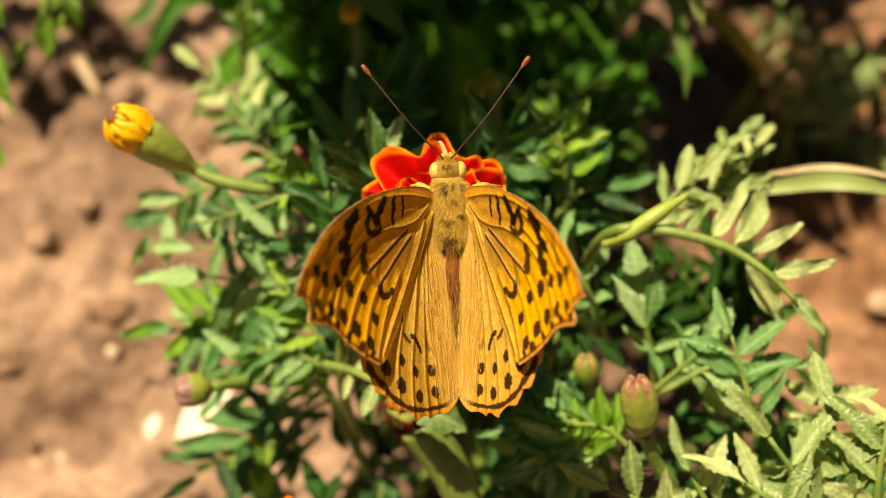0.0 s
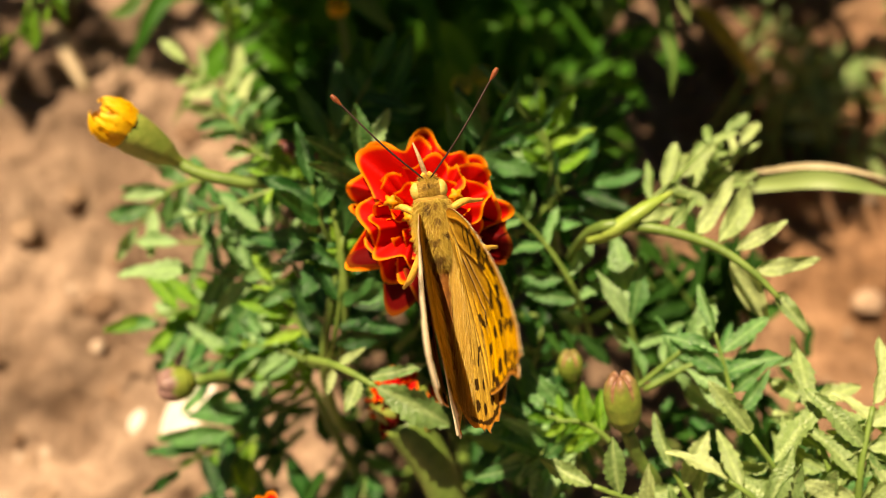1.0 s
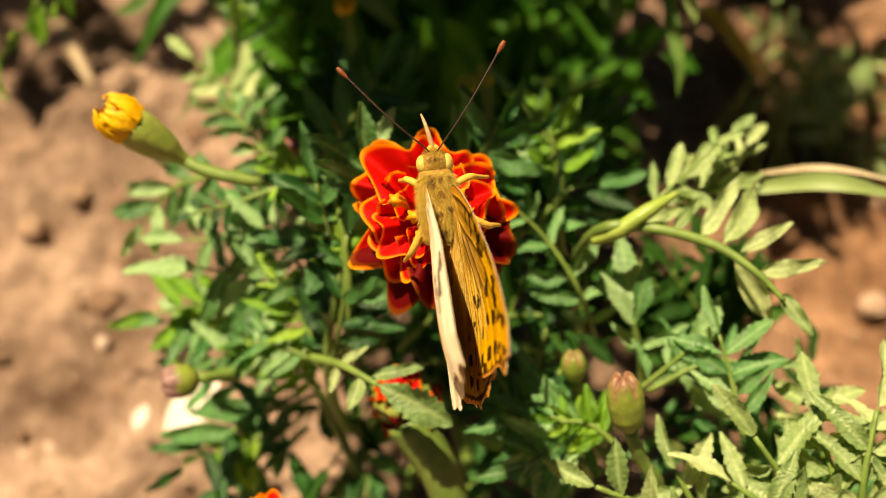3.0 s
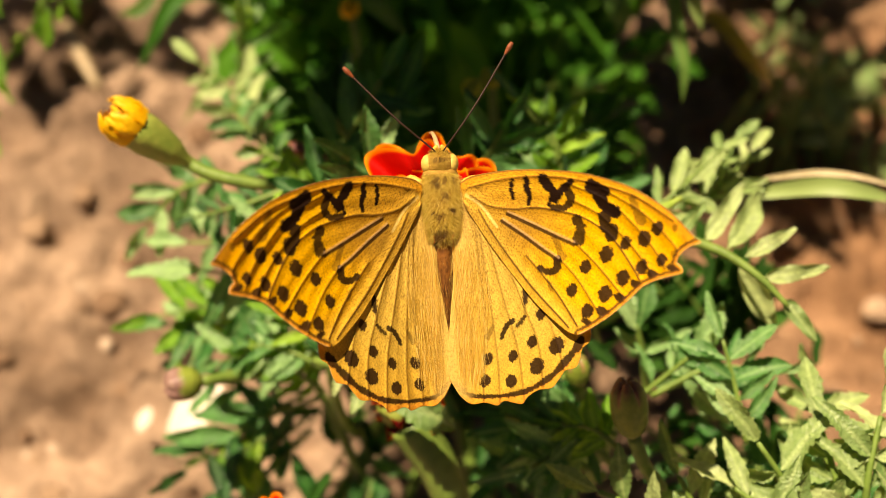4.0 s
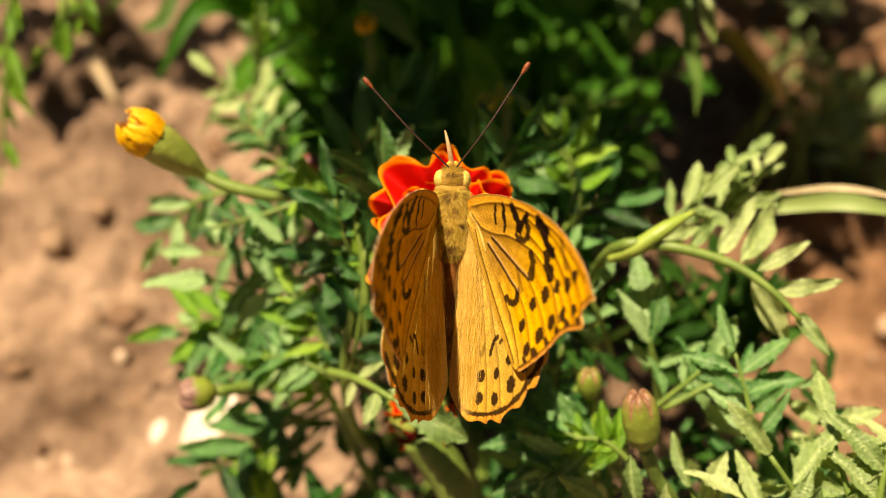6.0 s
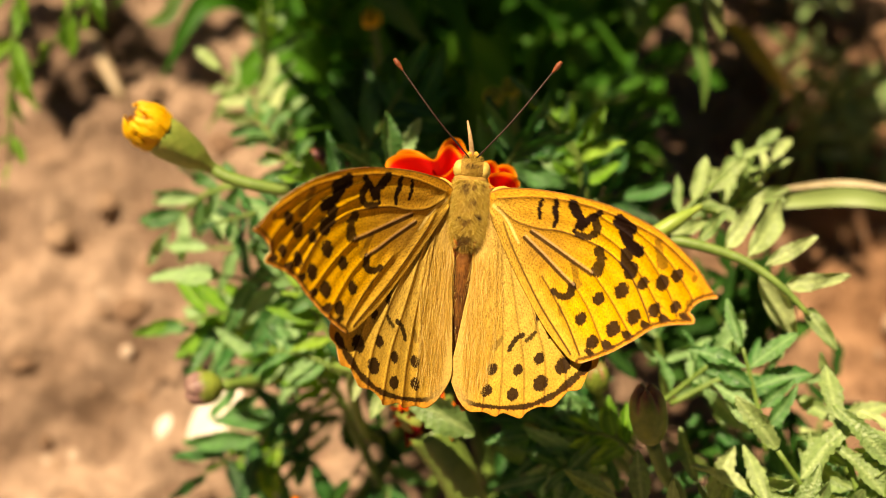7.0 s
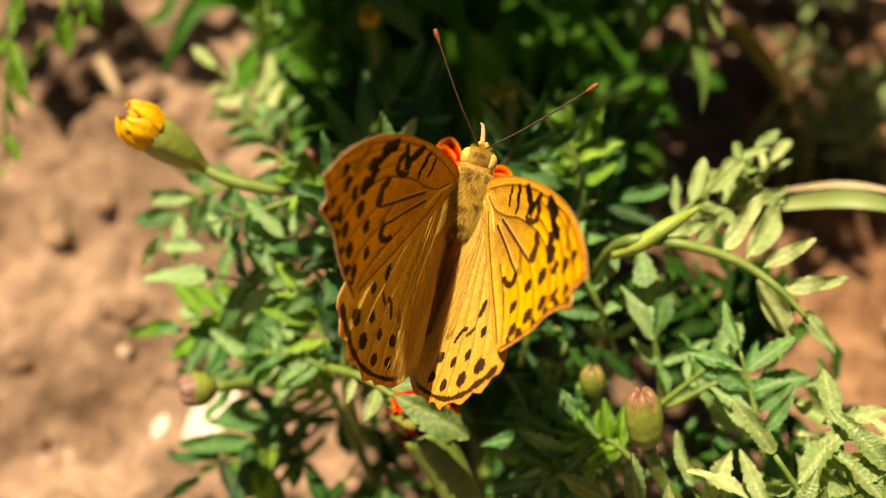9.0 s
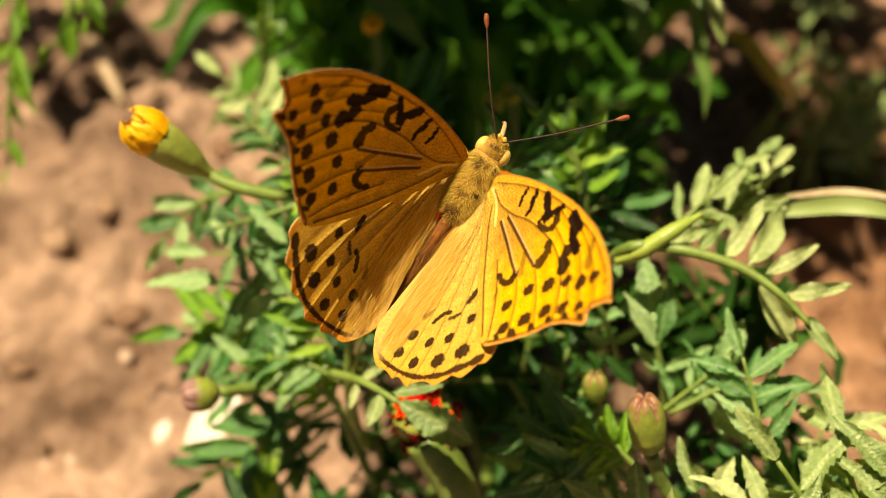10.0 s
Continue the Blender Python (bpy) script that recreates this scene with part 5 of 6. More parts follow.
def inner_fold(x, y):
    """How far the hindwing's inner margin curls up beside the abdomen, millimetres."""
    return 0.055 * np.maximum(0, 4 - x) ** 2 * np.clip((-y - 3) / 12, 0, 1)


def wing_mesh(name, outline, centre, fore, side):
    """A closed thin wing: scaled upper face, pale lower face, raised veins, a curved blade."""
    edge = np.array(spline([*outline, outline[0]], 560))[:-1]
    n, rings = len(edge), 96
    c = np.array(centre)
    f = (np.linspace(0, 1, rings) ** 0.85)[1:]
    pts = np.concatenate([c[None], (c + (edge - c) * f[:, None, None]).reshape(-1, 2)])
    x, y = pts[:, 0], pts[:, 1]
    rough = wavy(x, y, 9.0, 3) * 0.07 + wavy(x, y, 28.0, 5) * 0.05
    black = (0.014, 0.006, 0.003)
    dist = np.hypot(x, y)
    if fore:
        costa, margin, trail = outline[:12], outline[11:29], outline[28:]
        col = np.tile(np.array((0.78, 0.425, 0.008)), (len(x), 1))
        col = blend(col, (0.74, 0.345, 0.006), np.clip((dist - 24) / 10, 0, 1) * 0.7)
        col = blend(col, (0.52, 0.29, 0.040), np.clip(1.25 - dist / 16, 0, 1) * 0.8)
        col = blend(col, (0.26, 0.14, 0.03), np.clip(1.2 - np.hypot((x - 9) / 8, (y + 6.5) / 4.5), 0, 1) * 0.55)
        d, u = near_line(x, y, trail)
        col = blend(col, (0.60, 0.385, 0.055), soft(d, 0.8, 4.0) * 0.7)
        d, u = near_line(x, y, costa)
        col = blend(col, (0.72, 0.34, 0.02), soft(d, 0.9, 0.9) * 0.75)
        marks = FORE_BARS
        spots = [*zip(FORE_SPOTS, FORE_SPOTS_R), *zip(FORE_OUTER, FORE_OUTER_R), *zip(FORE_RIM, FORE_RIM_R)]
        veins = FORE_VEINS
    else:
        margin, trail = outline[:17], outline[16:22]
        col = np.tile(np.array((0.60, 0.400, 0.058)), (len(x), 1))
        col = blend(col, (0.57, 0.385, 0.085), np.clip(1.3 - dist / 20, 0, 1) * 0.8)
        col = blend(col, (0.68, 0.37, 0.03), np.clip((dist - 22) / 8, 0, 1) * 0.5)
        d, u = near_line(x, y, margin, 90)
        col = blend(col, (0.72, 0.30, 0.03), soft(d, 0.5, 0.9) * 0.8)
        marks, spots, veins = HIND_BARS, [*zip(HIND_SPOTS, HIND_SPOTS_R)], HIND_VEINS
    col = col * (0.92 + 0.08 * wavy(x, y, 2.2, 8) + 0.09 * wavy(x, y, 17, 9))[:, None]
    dust = np.clip(wavy(x, y, 26, 31) + wavy(x, y, 11, 32) - 0.25, 0, 1) * np.clip(1.3 - dist / 28, 0.2, 1)
    col = blend(col, (0.16, 0.085, 0.015), dust * 0.75)
    relief = np.zeros(x.shape)
    for i, v in enumerate(veins):
        d, u = near_line(x, y, v)
        bold = 0.95 if fore and i in (1, 4, 5) else (0.74 if fore else 0.46)
        col = blend(col, (0.07, 0.030, 0.008), soft(d, 0.06, 0.15) * bold * (0.75 + 0.25 * u))
        relief += 0.12 * np.exp(-(d / 0.22) ** 2)
        relief -= 0.09 * np.exp(-((d - 1.0) / 0.6) ** 2)
    for k in range(6):
        # fine dark hair lines that fan out from the root
        a = (-0.95 - 0.10 * k) if fore else (-1.12 - 0.07 * k)
        far = 9 + 1.7 * (k % 3) if fore else 12 + 2.2 * (k % 3)
        d, u = near_line(x, y, [(1.5, -1.5), (far * math.cos(a) * 0.55 + 0.3, far * math.sin(a) * 0.5), (far * math.cos(a), far * math.sin(a))])
        col = blend(col, (0.12, 0.055, 0.012), soft(d, 0.03, 0.16) * 0.6 * (1 - u))
        relief += 0.05 * np.exp(-(d / 0.25) ** 2) * (1 - u)
    if fore:
        d, u = near_line(x, y, PALE_VEIN)
        col = blend(col, (0.74, 0.58, 0.18), soft(d, 0.10, 0.2) * 0.8)
    for i, (w, strong, s) in enumerate(marks):
        d, u = near_line(x, y, s)
        col = blend(col, black if strong > 0.7 else (0.05, 0.022, 0.008), soft(d + rough * 1.5, (w * 1.18 + 0.05 if fore else w * 0.72) * (0.92 + 0.22 * np.sin(u * 3.1 + 0.4 * i)), 0.14) * strong)
    for i, (s, r) in enumerate(spots):
        a = 0.9 if i < 13 or not fore else -0.62
        dx, dy = x - s[0], y - s[1]
        u, v = dx * math.cos(a) + dy * math.sin(a), -dx * math.sin(a) + dy * math.cos(a)
        flat = (0.93, 1.12) if i < 13 or not fore else (0.72, 1.45)
        d = np.hypot(u * flat[0], v * flat[1])
        weak = 0.55 if fore and i in (6, 7) else 0.96
        col = blend(col, (0.020, 0.008, 0.004), soft(d + rough * 1.8, r * 1.09, 0.14) * weak)
    if fore:
        for s in FORE_RIDGES:
            d, u = near_line(x, y, s)
            e, u = near_line(x, y, [(px - 0.22, py - 0.28) for px, py in s])
            col = blend(col, (0.035, 0.016, 0.006), soft(e, 0.18, 0.16) * 0.9)
            col = blend(col, (0.60, 0.40, 0.20), soft(d, 0.08, 0.14) * 0.5)
            relief += 0.07 * np.exp(-(d / 0.25) ** 2)
        d, u = near_line(x, y, costa)
        col = blend(col, (0.26, 0.12, 0.03), soft(d, 0.10, 0.2) * 0.8)
        d, u = near_line(x, y, margin, 120)
        col = blend(col, (0.66, 0.27, 0.02), soft(d, 0.35, 0.3) * 0.8)
        col = blend(col, (0.06, 0.025, 0.008), soft(np.abs(d - 0.55 + rough), 0.12, 0.14) * 0.85)
        col = blend(col, (0.78, 0.52, 0.22), soft(d, 0.05, 0.10) * 0.6)
    else:
        d, u = near_line(x, y, HIND_BAND, 90)
        col = blend(col, black, soft(d + rough * 1.2, (0.16 + 0.34 * u ** 1.5) * (0.70 + 0.55 * np.abs(np.sin(u * 3.14 * 6))), 0.16) * 0.94)
        d, u = near_line(x, y, trail)
        col = blend(col, (0.60, 0.41, 0.11), soft(d, 0.4, 2.6) * 0.75)
    low = np.tile(np.array((0.88, 0.80, 0.58) if not fore else (0.90, 0.81, 0.56)), (len(x), 1))
    if fore:
        d, u = near_line(x, y, trail)
        low = blend(low, (0.66, 0.30, 0.07), soft(d, 3.0, 5.0) * np.clip((26 - dist) / 6, 0, 1))
        for w, strong, q in (*FORE_BARS[6:10], FORE_BARS[11]):
            d, u = near_line(x, y, q)
            low = blend(low, black, soft(d + rough, w * 0.8, 0.3) * 0.8)
    low = low * (1 + 0.08 * wavy(x, y, 1.3, 12))[:, None]
    if not fore:
        low = blend(low, (0.50, 0.52, 0.27), np.clip(wavy(x, y, 0.5, 14) * 1.2, 0, 1) * 0.5)
        d, u = near_line(x, y, HIND_BAND, 40)
        low = blend(low, (0.82, 0.74, 0.52), soft(d, 0.3, 0.5) * 0.6)
    reach = np.clip(dist / 33, 0, 1.2)
    z = relief + 0.08 * wavy(x, y, 0.7, 17) * reach
    if fore:
        u = np.maximum(x, 0) / 33
        z += 3.80 * u ** 2 + 0.65 * u ** 3 + 2.0 * ((y + 8) / 10) ** 2 * u + 0.12 * (y + 8) * u
    else:
        u = np.maximum(x, 0) / 18
        z += -0.88 * u ** 2 + -1.16 * (y + 15) / 10 * u + inner_fold(x, y)
    lift = 0.16 if fore else 0.0
    top = np.stack([x * side, y, z + lift + 0.05], 1) * MM
    bot = np.stack([x * side, y, z + lift - 0.05], 1) * MM
    m = len(x)
    faces = []
    for j in range(n):
        k = (j + 1) % n
        faces.append((0, 1 + j, 1 + k))
    for i in range(len(f) - 1):
        a = 1 + i * n
        for j in range(n):
            k = (j + 1) % n
            faces.append((a + j, a + n + j, a + n + k, a + k))
    under = [tuple(q + m for q in g[::-1]) for g in faces]
    a = 1 + (len(f) - 1) * n
    hem = [(a + j, a + j + m, a + (j + 1) % n + m, a + (j + 1) % n) for j in range(n)]
    faces = faces + under + hem
    if side * (1 if np.cross(edge[1] - edge[0], c - edge[0]) > 0 else -1) < 0:
        faces = [g[::-1] for g in faces]
    me = mesh_of(name, np.vstack([top, bot]).tolist(), faces, WING)
    at = me.attributes.new("pigment", "FLOAT_COLOR", "POINT")
    rgba = np.ones((2 * m, 4), np.float32)
    rgba[:, :3] = np.clip(np.vstack([col, low]), 0.002, 0.95)
    at.data.foreach_set("color", rgba.ravel())
    return me


def ball(name, material, centre, radii, parent, label="", n=20, squeeze=0.0):
    bm = bmesh.new()
    bmesh.ops.create_uvsphere(bm, u_segments=n, v_segments=n // 2 + 2, radius=1)
    for v in bm.verts:
        k = 1 + squeeze * v.co.y + 0.04 * noise.noise(v.co * 3)
        v.co = Vector((v.co.x * radii[0] * k, v.co.y * radii[1], v.co.z * radii[2] * k)) * MM + Vector(centre) * MM
    me = bpy.data.meshes.new(name)
    bm.to_mesh(me)
    bm.free()
    me.materials.append(material)
    me.polygons.foreach_set("use_smooth", [True] * len(me.polygons))
    return put(name, me, parent, label)


def down_mesh(name, material, roots, ways, lengths, width, seed):
    """Fine hairs: each a narrow three-sided sliver that bends over."""
    rng = random.Random(seed)
    verts, faces = [], []
    for p, d, ln in zip(roots, ways, lengths):
        p, d = Vector(p), Vector(d).normalized()
        side = d.orthogonal().normalized()
        side.rotate(Matrix.Rotation(rng.uniform(0, 6.28), 3, d))
        bend = Vector((0, -0.35, -0.15)) * ln * 0.5
        k = len(verts)
        q = p + d * ln * 0.55
        e = p + d * ln + bend
        verts += [p - side * width, p + side * width, q - side * width * 0.8, q + side * width * 0.8, e]
        faces += [(k, k + 1, k + 3, k + 2), (k + 2, k + 3, k + 4)]
    return mesh_of(name, [v * MM for v in verts], faces, material)


LIE = pose(0, 0, 0, 32, 0, 0)
PERCH = Vector((0, 0, 0.142))


def sit(x, y, yaw):
    """The butterfly's pose on the tilted flower head: millimetres across and up its face, and a turn."""
    return Matrix.Translation(PERCH) @ LIE @ pose(x * MM, y * MM, 2 * MM, 0, 0, yaw)


def beat(side, flap, sweep):
    """A wing at its hinge: raised by flap and drawn forward by sweep, degrees."""
    return Matrix.Translation((side * 1.6 * MM, 0, 0)) @ pose(0, 0, 0, 0, -side * flap, 0) @ pose(0, 0, 0, 0, 0, side * sweep)


def feel(side, turn):
    """An antenna turned about its root by so many degrees."""
    return Matrix.Translation((side * 0.5 * MM, 5.8 * MM, 0)) @ pose(0, 0, 0, 0, 0, turn) @ Matrix.Translation((-side * 0.5 * MM, -5.8 * MM, 0))


def dip(angle):
    """The proboscis lowered by so many degrees about its root."""
    return Matrix.Translation((0, 5.6 * MM, -0.6 * MM)) @ pose(0, 0, 0, -angle, 0, 0) @ Matrix.Translation((0, -5.6 * MM, 0.6 * MM))


def build_butterfly():
    fly = thing("butterfly", "orange-yellow fritillary butterfly with black spots on a marigold", "butterfly", m=sit(1.8, 5.6, 0))
    wings = {}
    for side, tag in ((-1, "L"), (1, "R")):
        wings["F" + tag] = put("forewing", wing_mesh("forewing", FORE_EDGE, (17.0, -7.5), True, side), fly, "orange forewing with black spots and bars", beat(side, 40, 5))
        hind = put("hindwing", wing_mesh("hindwing", HIND_EDGE, (8.5, -18.0), False, side), fly, "yellow hindwing with dark spots and a wavy dark edge", beat(side, 40, 5))
        wings["H" + tag] = hind
        rng = random.Random(70 + side)
        roots, ways, lens = [], [], []
        for i in range(1300):
            y = rng.uniform(-25, -7)
            x = -0.5 + 5.0 * rng.random() ** 1.4 * (1 - 0.4 * abs((y + 13) / 13))
            roots.append((side * x, y, 0.12 + float(inner_fold(x, y)) - 0.06 * x * (y + 15) / 10))
            ways.append((side * rng.uniform(-0.25, 0.32), -1.0, rng.uniform(0.05, 0.45)))
            lens.append(rng.uniform(1.5, 3.6))
        put("down", down_mesh("down", FUR_WARM, roots, ways, lens, 0.014, side), hind, "long tawny hairs")
    thorax = ball("thorax", BODY, (0, -1.3, -0.3), (2.65, 5.2, 2.4), fly, "thorax in green-gold down")
    abdomen = ball("abdomen", BELLY, (0, -12.4, -0.7), (1.2, 10.0, 1.6), fly, "dark tawny abdomen", squeeze=0.3)
    head = ball("head", BODY, (0, 4.2, -0.2), (2.2, 1.9, 1.75), fly, "downy golden head")
    ball("collar", BODY, (0, 2.7, -0.4), (2.5, 1.3, 1.9), fly, "golden ruff of down behind the head")
    for s in (-1, 1):
        eye = ball("eye", EYE, (s * 1.66, 4.2, -0.15), (0.95, 1.35, 1.2), head, "large golden olive eye")
        seam = [Vector(p) * MM for p in ((s * 0.95, 4.4, 0.75), (s * 1.02, 3.6, 0.75), (s * 1.5, 3.02, 0.5), (s * 2.2, 2.95, 0.0))]
        put("seam", tube_mesh("seam", seam, [0.00010, 0.00020, 0.00010], FEELER, 14, 6), eye, "dark seam behind the eye")
        put("palp", tube_mesh("palp", [Vector(p) * MM for p in ((s * 0.45, 5.6, -0.3), (s * 0.5, 6.2, 0.0), (s * 0.35, 6.7, 0.3))], [0.0005, 0.0005, 0.0002], LIMB, 8, 8), head)
    for tip, mid in (((-11.2, 18.3, 3.0), (-5.4, 11.0, 2.6)), ((11.2, 19.0, 3.0), (5.4, 11.3, 2.6))):
        s = -1 if tip[0] < 0 else 1
        pts = [Vector(p) * MM for p in ((s * 0.5, 5.8, 0.9), mid, tip)]
        feeler = put("antenna", tube_mesh("antenna", pts, [0.00011, 0.00013, 0.00013, 0.00014], FEELER, 24, 8), fly, "thin dark antenna with a rusty club")
        wings["A" + ("L" if s < 0 else "R")] = feeler
        d = (pts[2] - pts[1]).normalized()
        put("club", tube_mesh("club", [pts[2] - d * 0.0016, pts[2] - d * 0.0006, pts[2] + d * 0.0004], [0.00013, 0.0003, 0.00040, 0.00026], CLUB, 10, 8), feeler)
    wings["P"] = put("proboscis", tube_mesh("proboscis", [Vector(p) * MM for p in ((0, 5.6, -0.6), (-0.4, 7.6, 0.4), (-0.8, 9.4, 0.5), (-1.2, 11.0, -0.4))], [0.00040, 0.00034, 0.00026, 0.00014], TONGUE, 16, 8), fly)
    for s, knee, foot in ((-1, (-3.9, 2.4, -2.2), (-5.2, 2.6, -6.6)), (1, (4.6, 2.0, -2.2), (7.6, 1.9, -6.4)), (-1, (-4.3, -7.6, -3.0), (-5.6, -9.0, -7.2)), (1, (6.4, -4.9, -3.2), (8.6, -5.2, -7.0))):
        a = Vector((s * 1.8, knee[1] * 0.45, -1.6))
        put("leg", tube_mesh("leg", [a * MM, Vector(knee) * MM, (Vector(knee) * 0.5 + Vector(foot) * 0.5) * MM, Vector(foot) * MM], [0.00055, 0.00052, 0.00034, 0.00026], LIMB, 14, 8), fly)
    rng = random.Random(12)
    gold, dusk = ([], [], []), ([], [], [])
    for i in range(9000):
        a, y = rng.uniform(0, math.pi), rng.uniform(-7.0, 6.1)
        if y < 2.9:
            q = math.sqrt(max(0.02, 1 - ((y + 1.3) / 5.4) ** 2)) ** 0.5
            p = (2.6 * q * math.cos(a), y, -0.3 + 2.35 * q * math.sin(a))
            ln = rng.uniform(0.5, 1.25)
        else:
            q = math.sqrt(max(0.02, 1 - ((y - 4.2) / 2.1) ** 2))
            p = (1.5 * q * math.cos(a), y, -0.2 + 1.7 * q * math.sin(a))
            ln = rng.uniform(0.35, 0.9)
        mid = 1 - abs(p[0]) / 1.3 + 0.7 * noise.noise(Vector(p) * 0.9)
        dark = (mid > 0.6 and -6.6 < y < -4.8) or (mid > 0.45 and 1.3 < y < 2.5 and abs(p[0]) > 0.25) or noise.noise(Vector(p) * 0.9 + Vector((9, 3, 1))) > (0.28 if abs(p[0]) < 1.7 else 0.6)
        for row, v in zip(dusk if dark else gold, (p, (math.cos(a) * 0.9 + rng.uniform(-0.6, 0.6), -0.5 if y < 2.9 else 0.6, math.sin(a) * 0.7 + rng.uniform(-0.3, 0.3)), ln)):
            row.append(v)
    put("down", down_mesh("down", FUR, *gold, 0.016, 5), thorax)
    put("down", down_mesh("down", FUR_DUSK, *dusk, 0.016, 5), thorax, "dark brown patches of down")
    roots, ways, lens = [], [], []
    for i in range(2000):
        a, y = rng.uniform(0, math.pi), rng.uniform(-22, -5)
        q = math.sqrt(max(0.02, 1 - ((y + 12.6) / 9.2) ** 2))
        roots.append((1.15 * q * math.cos(a), y, -0.7 + 1.55 * q * math.sin(a)))
        ways.append((math.cos(a) * 0.8, -1.0, math.sin(a) * 0.5))
        lens.append(rng.uniform(0.4, 1.1))
    put("down", down_mesh("down", FUR_RUST, roots[:1900], ways[:1900], lens[:1900], 0.022, 6), abdomen)
    put("down", down_mesh("down", FUR_WARM, roots[1900:], ways[1900:], lens[1900:], 0.022, 7), abdomen)
    return fly, wings


butterfly, wings = build_butterfly()


def motions():
    walk(butterfly, [
        (0, sit(1.5, 5.0, 1.4)),
        (0.1, sit(1.5, 4.1, 2.4)),
        (0.2, sit(1.9, 2.9, 3.2)),
        (0.3, sit(1.7, 2.1, 3.9)),
        (0.4, sit(0.7, 1.8, 4.5)),
        (0.5, sit(0.1, 1.8, 5.2)),
        (0.6, sit(0.5, 1.9, 5.8)),
        (0.7, sit(1.2, 1.8, 6.0)),
        (0.8, sit(1.3, 1.6, 6.0)),
        (0.9, sit(1.2, 1.5, 6.4)),
        (1, sit(1.4, 1.7, 7.7)),
        (1.1, sit(2.1, 1.8, 9.4)),
        (1.3, sit(2.7, 1.9, 10.1)),
        (1.5, sit(1.7, 2.4, 6.7)),
        (1.6, sit(1.3, 2.6, 5.8)),
        (1.7, sit(1.1, 3.1, 6.1)),
        (1.8, sit(0.9, 4.0, 6.6)),
        (1.9, sit(1.0, 4.5, 6.8)),
        (2, sit(1.3, 4.7, 6.6)),
        (2.1, sit(1.2, 4.9, 6.1)),
        (2.2, sit(0.9, 5.1, 5.7)),
        (2.3, sit(0.7, 5.2, 5.7)),
        (2.4, sit(0.8, 5.1, 5.9)),
        (2.5, sit(1.3, 4.7, 5.7)),
        (2.6, sit(1.7, 4.5, 5.6)),
        (2.7, sit(1.7, 4.9, 6.1)),
        (3, sit(1.5, 5.2, 5.1)),
        (3.3, sit(1.3, 5.4, 4.0)),
        (3.55, sit(1.2, 5.7, 3.2)),
        (3.8, sit(1.0, 5.9, 2.4)),
        (3.9, sit(1.2, 5.7, 2.4)),
        (4, sit(1.4, 5.8, 2.2)),
        (4.1, sit(1.4, 5.9, 1.9)),
        (4.2, sit(1.4, 5.7, 1.7)),
        (4.3, sit(1.5, 5.3, 1.9)),
        (4.4, sit(1.4, 5.1, 2.0)),
        (4.5, sit(1.4, 5.4, 0.9)),
        (4.6, sit(1.3, 5.6, 0.1)),
        (4.7, sit(1.4, 5.8, 0.6)),
        (4.9, sit(1.3, 5.9, 0.7)),
        (5, sit(1.1, 6.0, 0.4)),
        (5.1, sit(1.2, 6.1, 0.0)),
        (5.2, sit(1.1, 5.9, -0.4)),
        (5.3, sit(1.1, 5.8, -0.7)),
        (5.4, sit(1.4, 5.8, -1.0)),
        (5.5, sit(1.6, 5.6, -0.8)),
        (5.6, sit(1.4, 5.2, -0.5)),
        (5.7, sit(1.1, 5.1, -0.6)),
        (6, sit(1.0, 5.2, -1.6)),
        (6.25, sit(0.9, 5.3, -2.4)),
        (6.5, sit(0.8, 5.4, -3.3)),
        (6.8, sit(0.7, 5.5, -4.3)),
        (6.9, sit(1.6, 5.4, -4.9)),
        (7, sit(2.4, 5.6, -5.1)),
        (7.1, sit(2.8, 5.9, -4.9)),
        (7.2, sit(2.9, 6.1, -4.5)),
        (7.3, sit(2.8, 6.3, -4.0)),
        (7.4, sit(2.4, 6.6, -4.2)),
        (7.5, sit(2.1, 7.0, -4.9)),
        (7.6, sit(2.1, 7.3, -5.7)),
        (7.7, sit(2.3, 7.6, -6.5)),
        (7.8, sit(2.4, 7.9, -8.3)),
        (7.9, sit(2.6, 8.3, -10.4)),
        (8, sit(3.2, 8.5, -10.8)),
        (8.1, sit(3.3, 8.7, -11.5)),
        (8.2, sit(3.1, 8.8, -12.5)),
        (8.3, sit(3.3, 8.7, -11.5)),
        (8.4, sit(3.5, 8.2, -10.9)),
        (8.5, sit(3.3, 8.0, -11.4)),
        (8.6, sit(3.1, 8.2, -11.9)),
        (8.7, sit(3.0, 8.3, -12.4)),
        (8.8, sit(2.8, 8.0, -13.2)),
        (8.9, sit(2.8, 7.4, -14.8)),
        (9, sit(3.4, 7.3, -16.4)),
        (9.1, sit(3.6, 7.7, -17.5)),
        (9.2, sit(3.4, 8.5, -19.7)),
        (9.4, sit(3.2, 9.6, -22.6)),
        (9.5, sit(3.0, 10.3, -25.2)),
        (9.6, sit(2.7, 10.5, -28.3)),
        (9.7, sit(2.7, 10.7, -30.5)),
        (9.8, sit(3.0, 10.7, -31.4)),
        (9.9, sit(3.2, 10.4, -32.1)),
        (10, sit(3.7, 9.8, -33.1)),
    ])
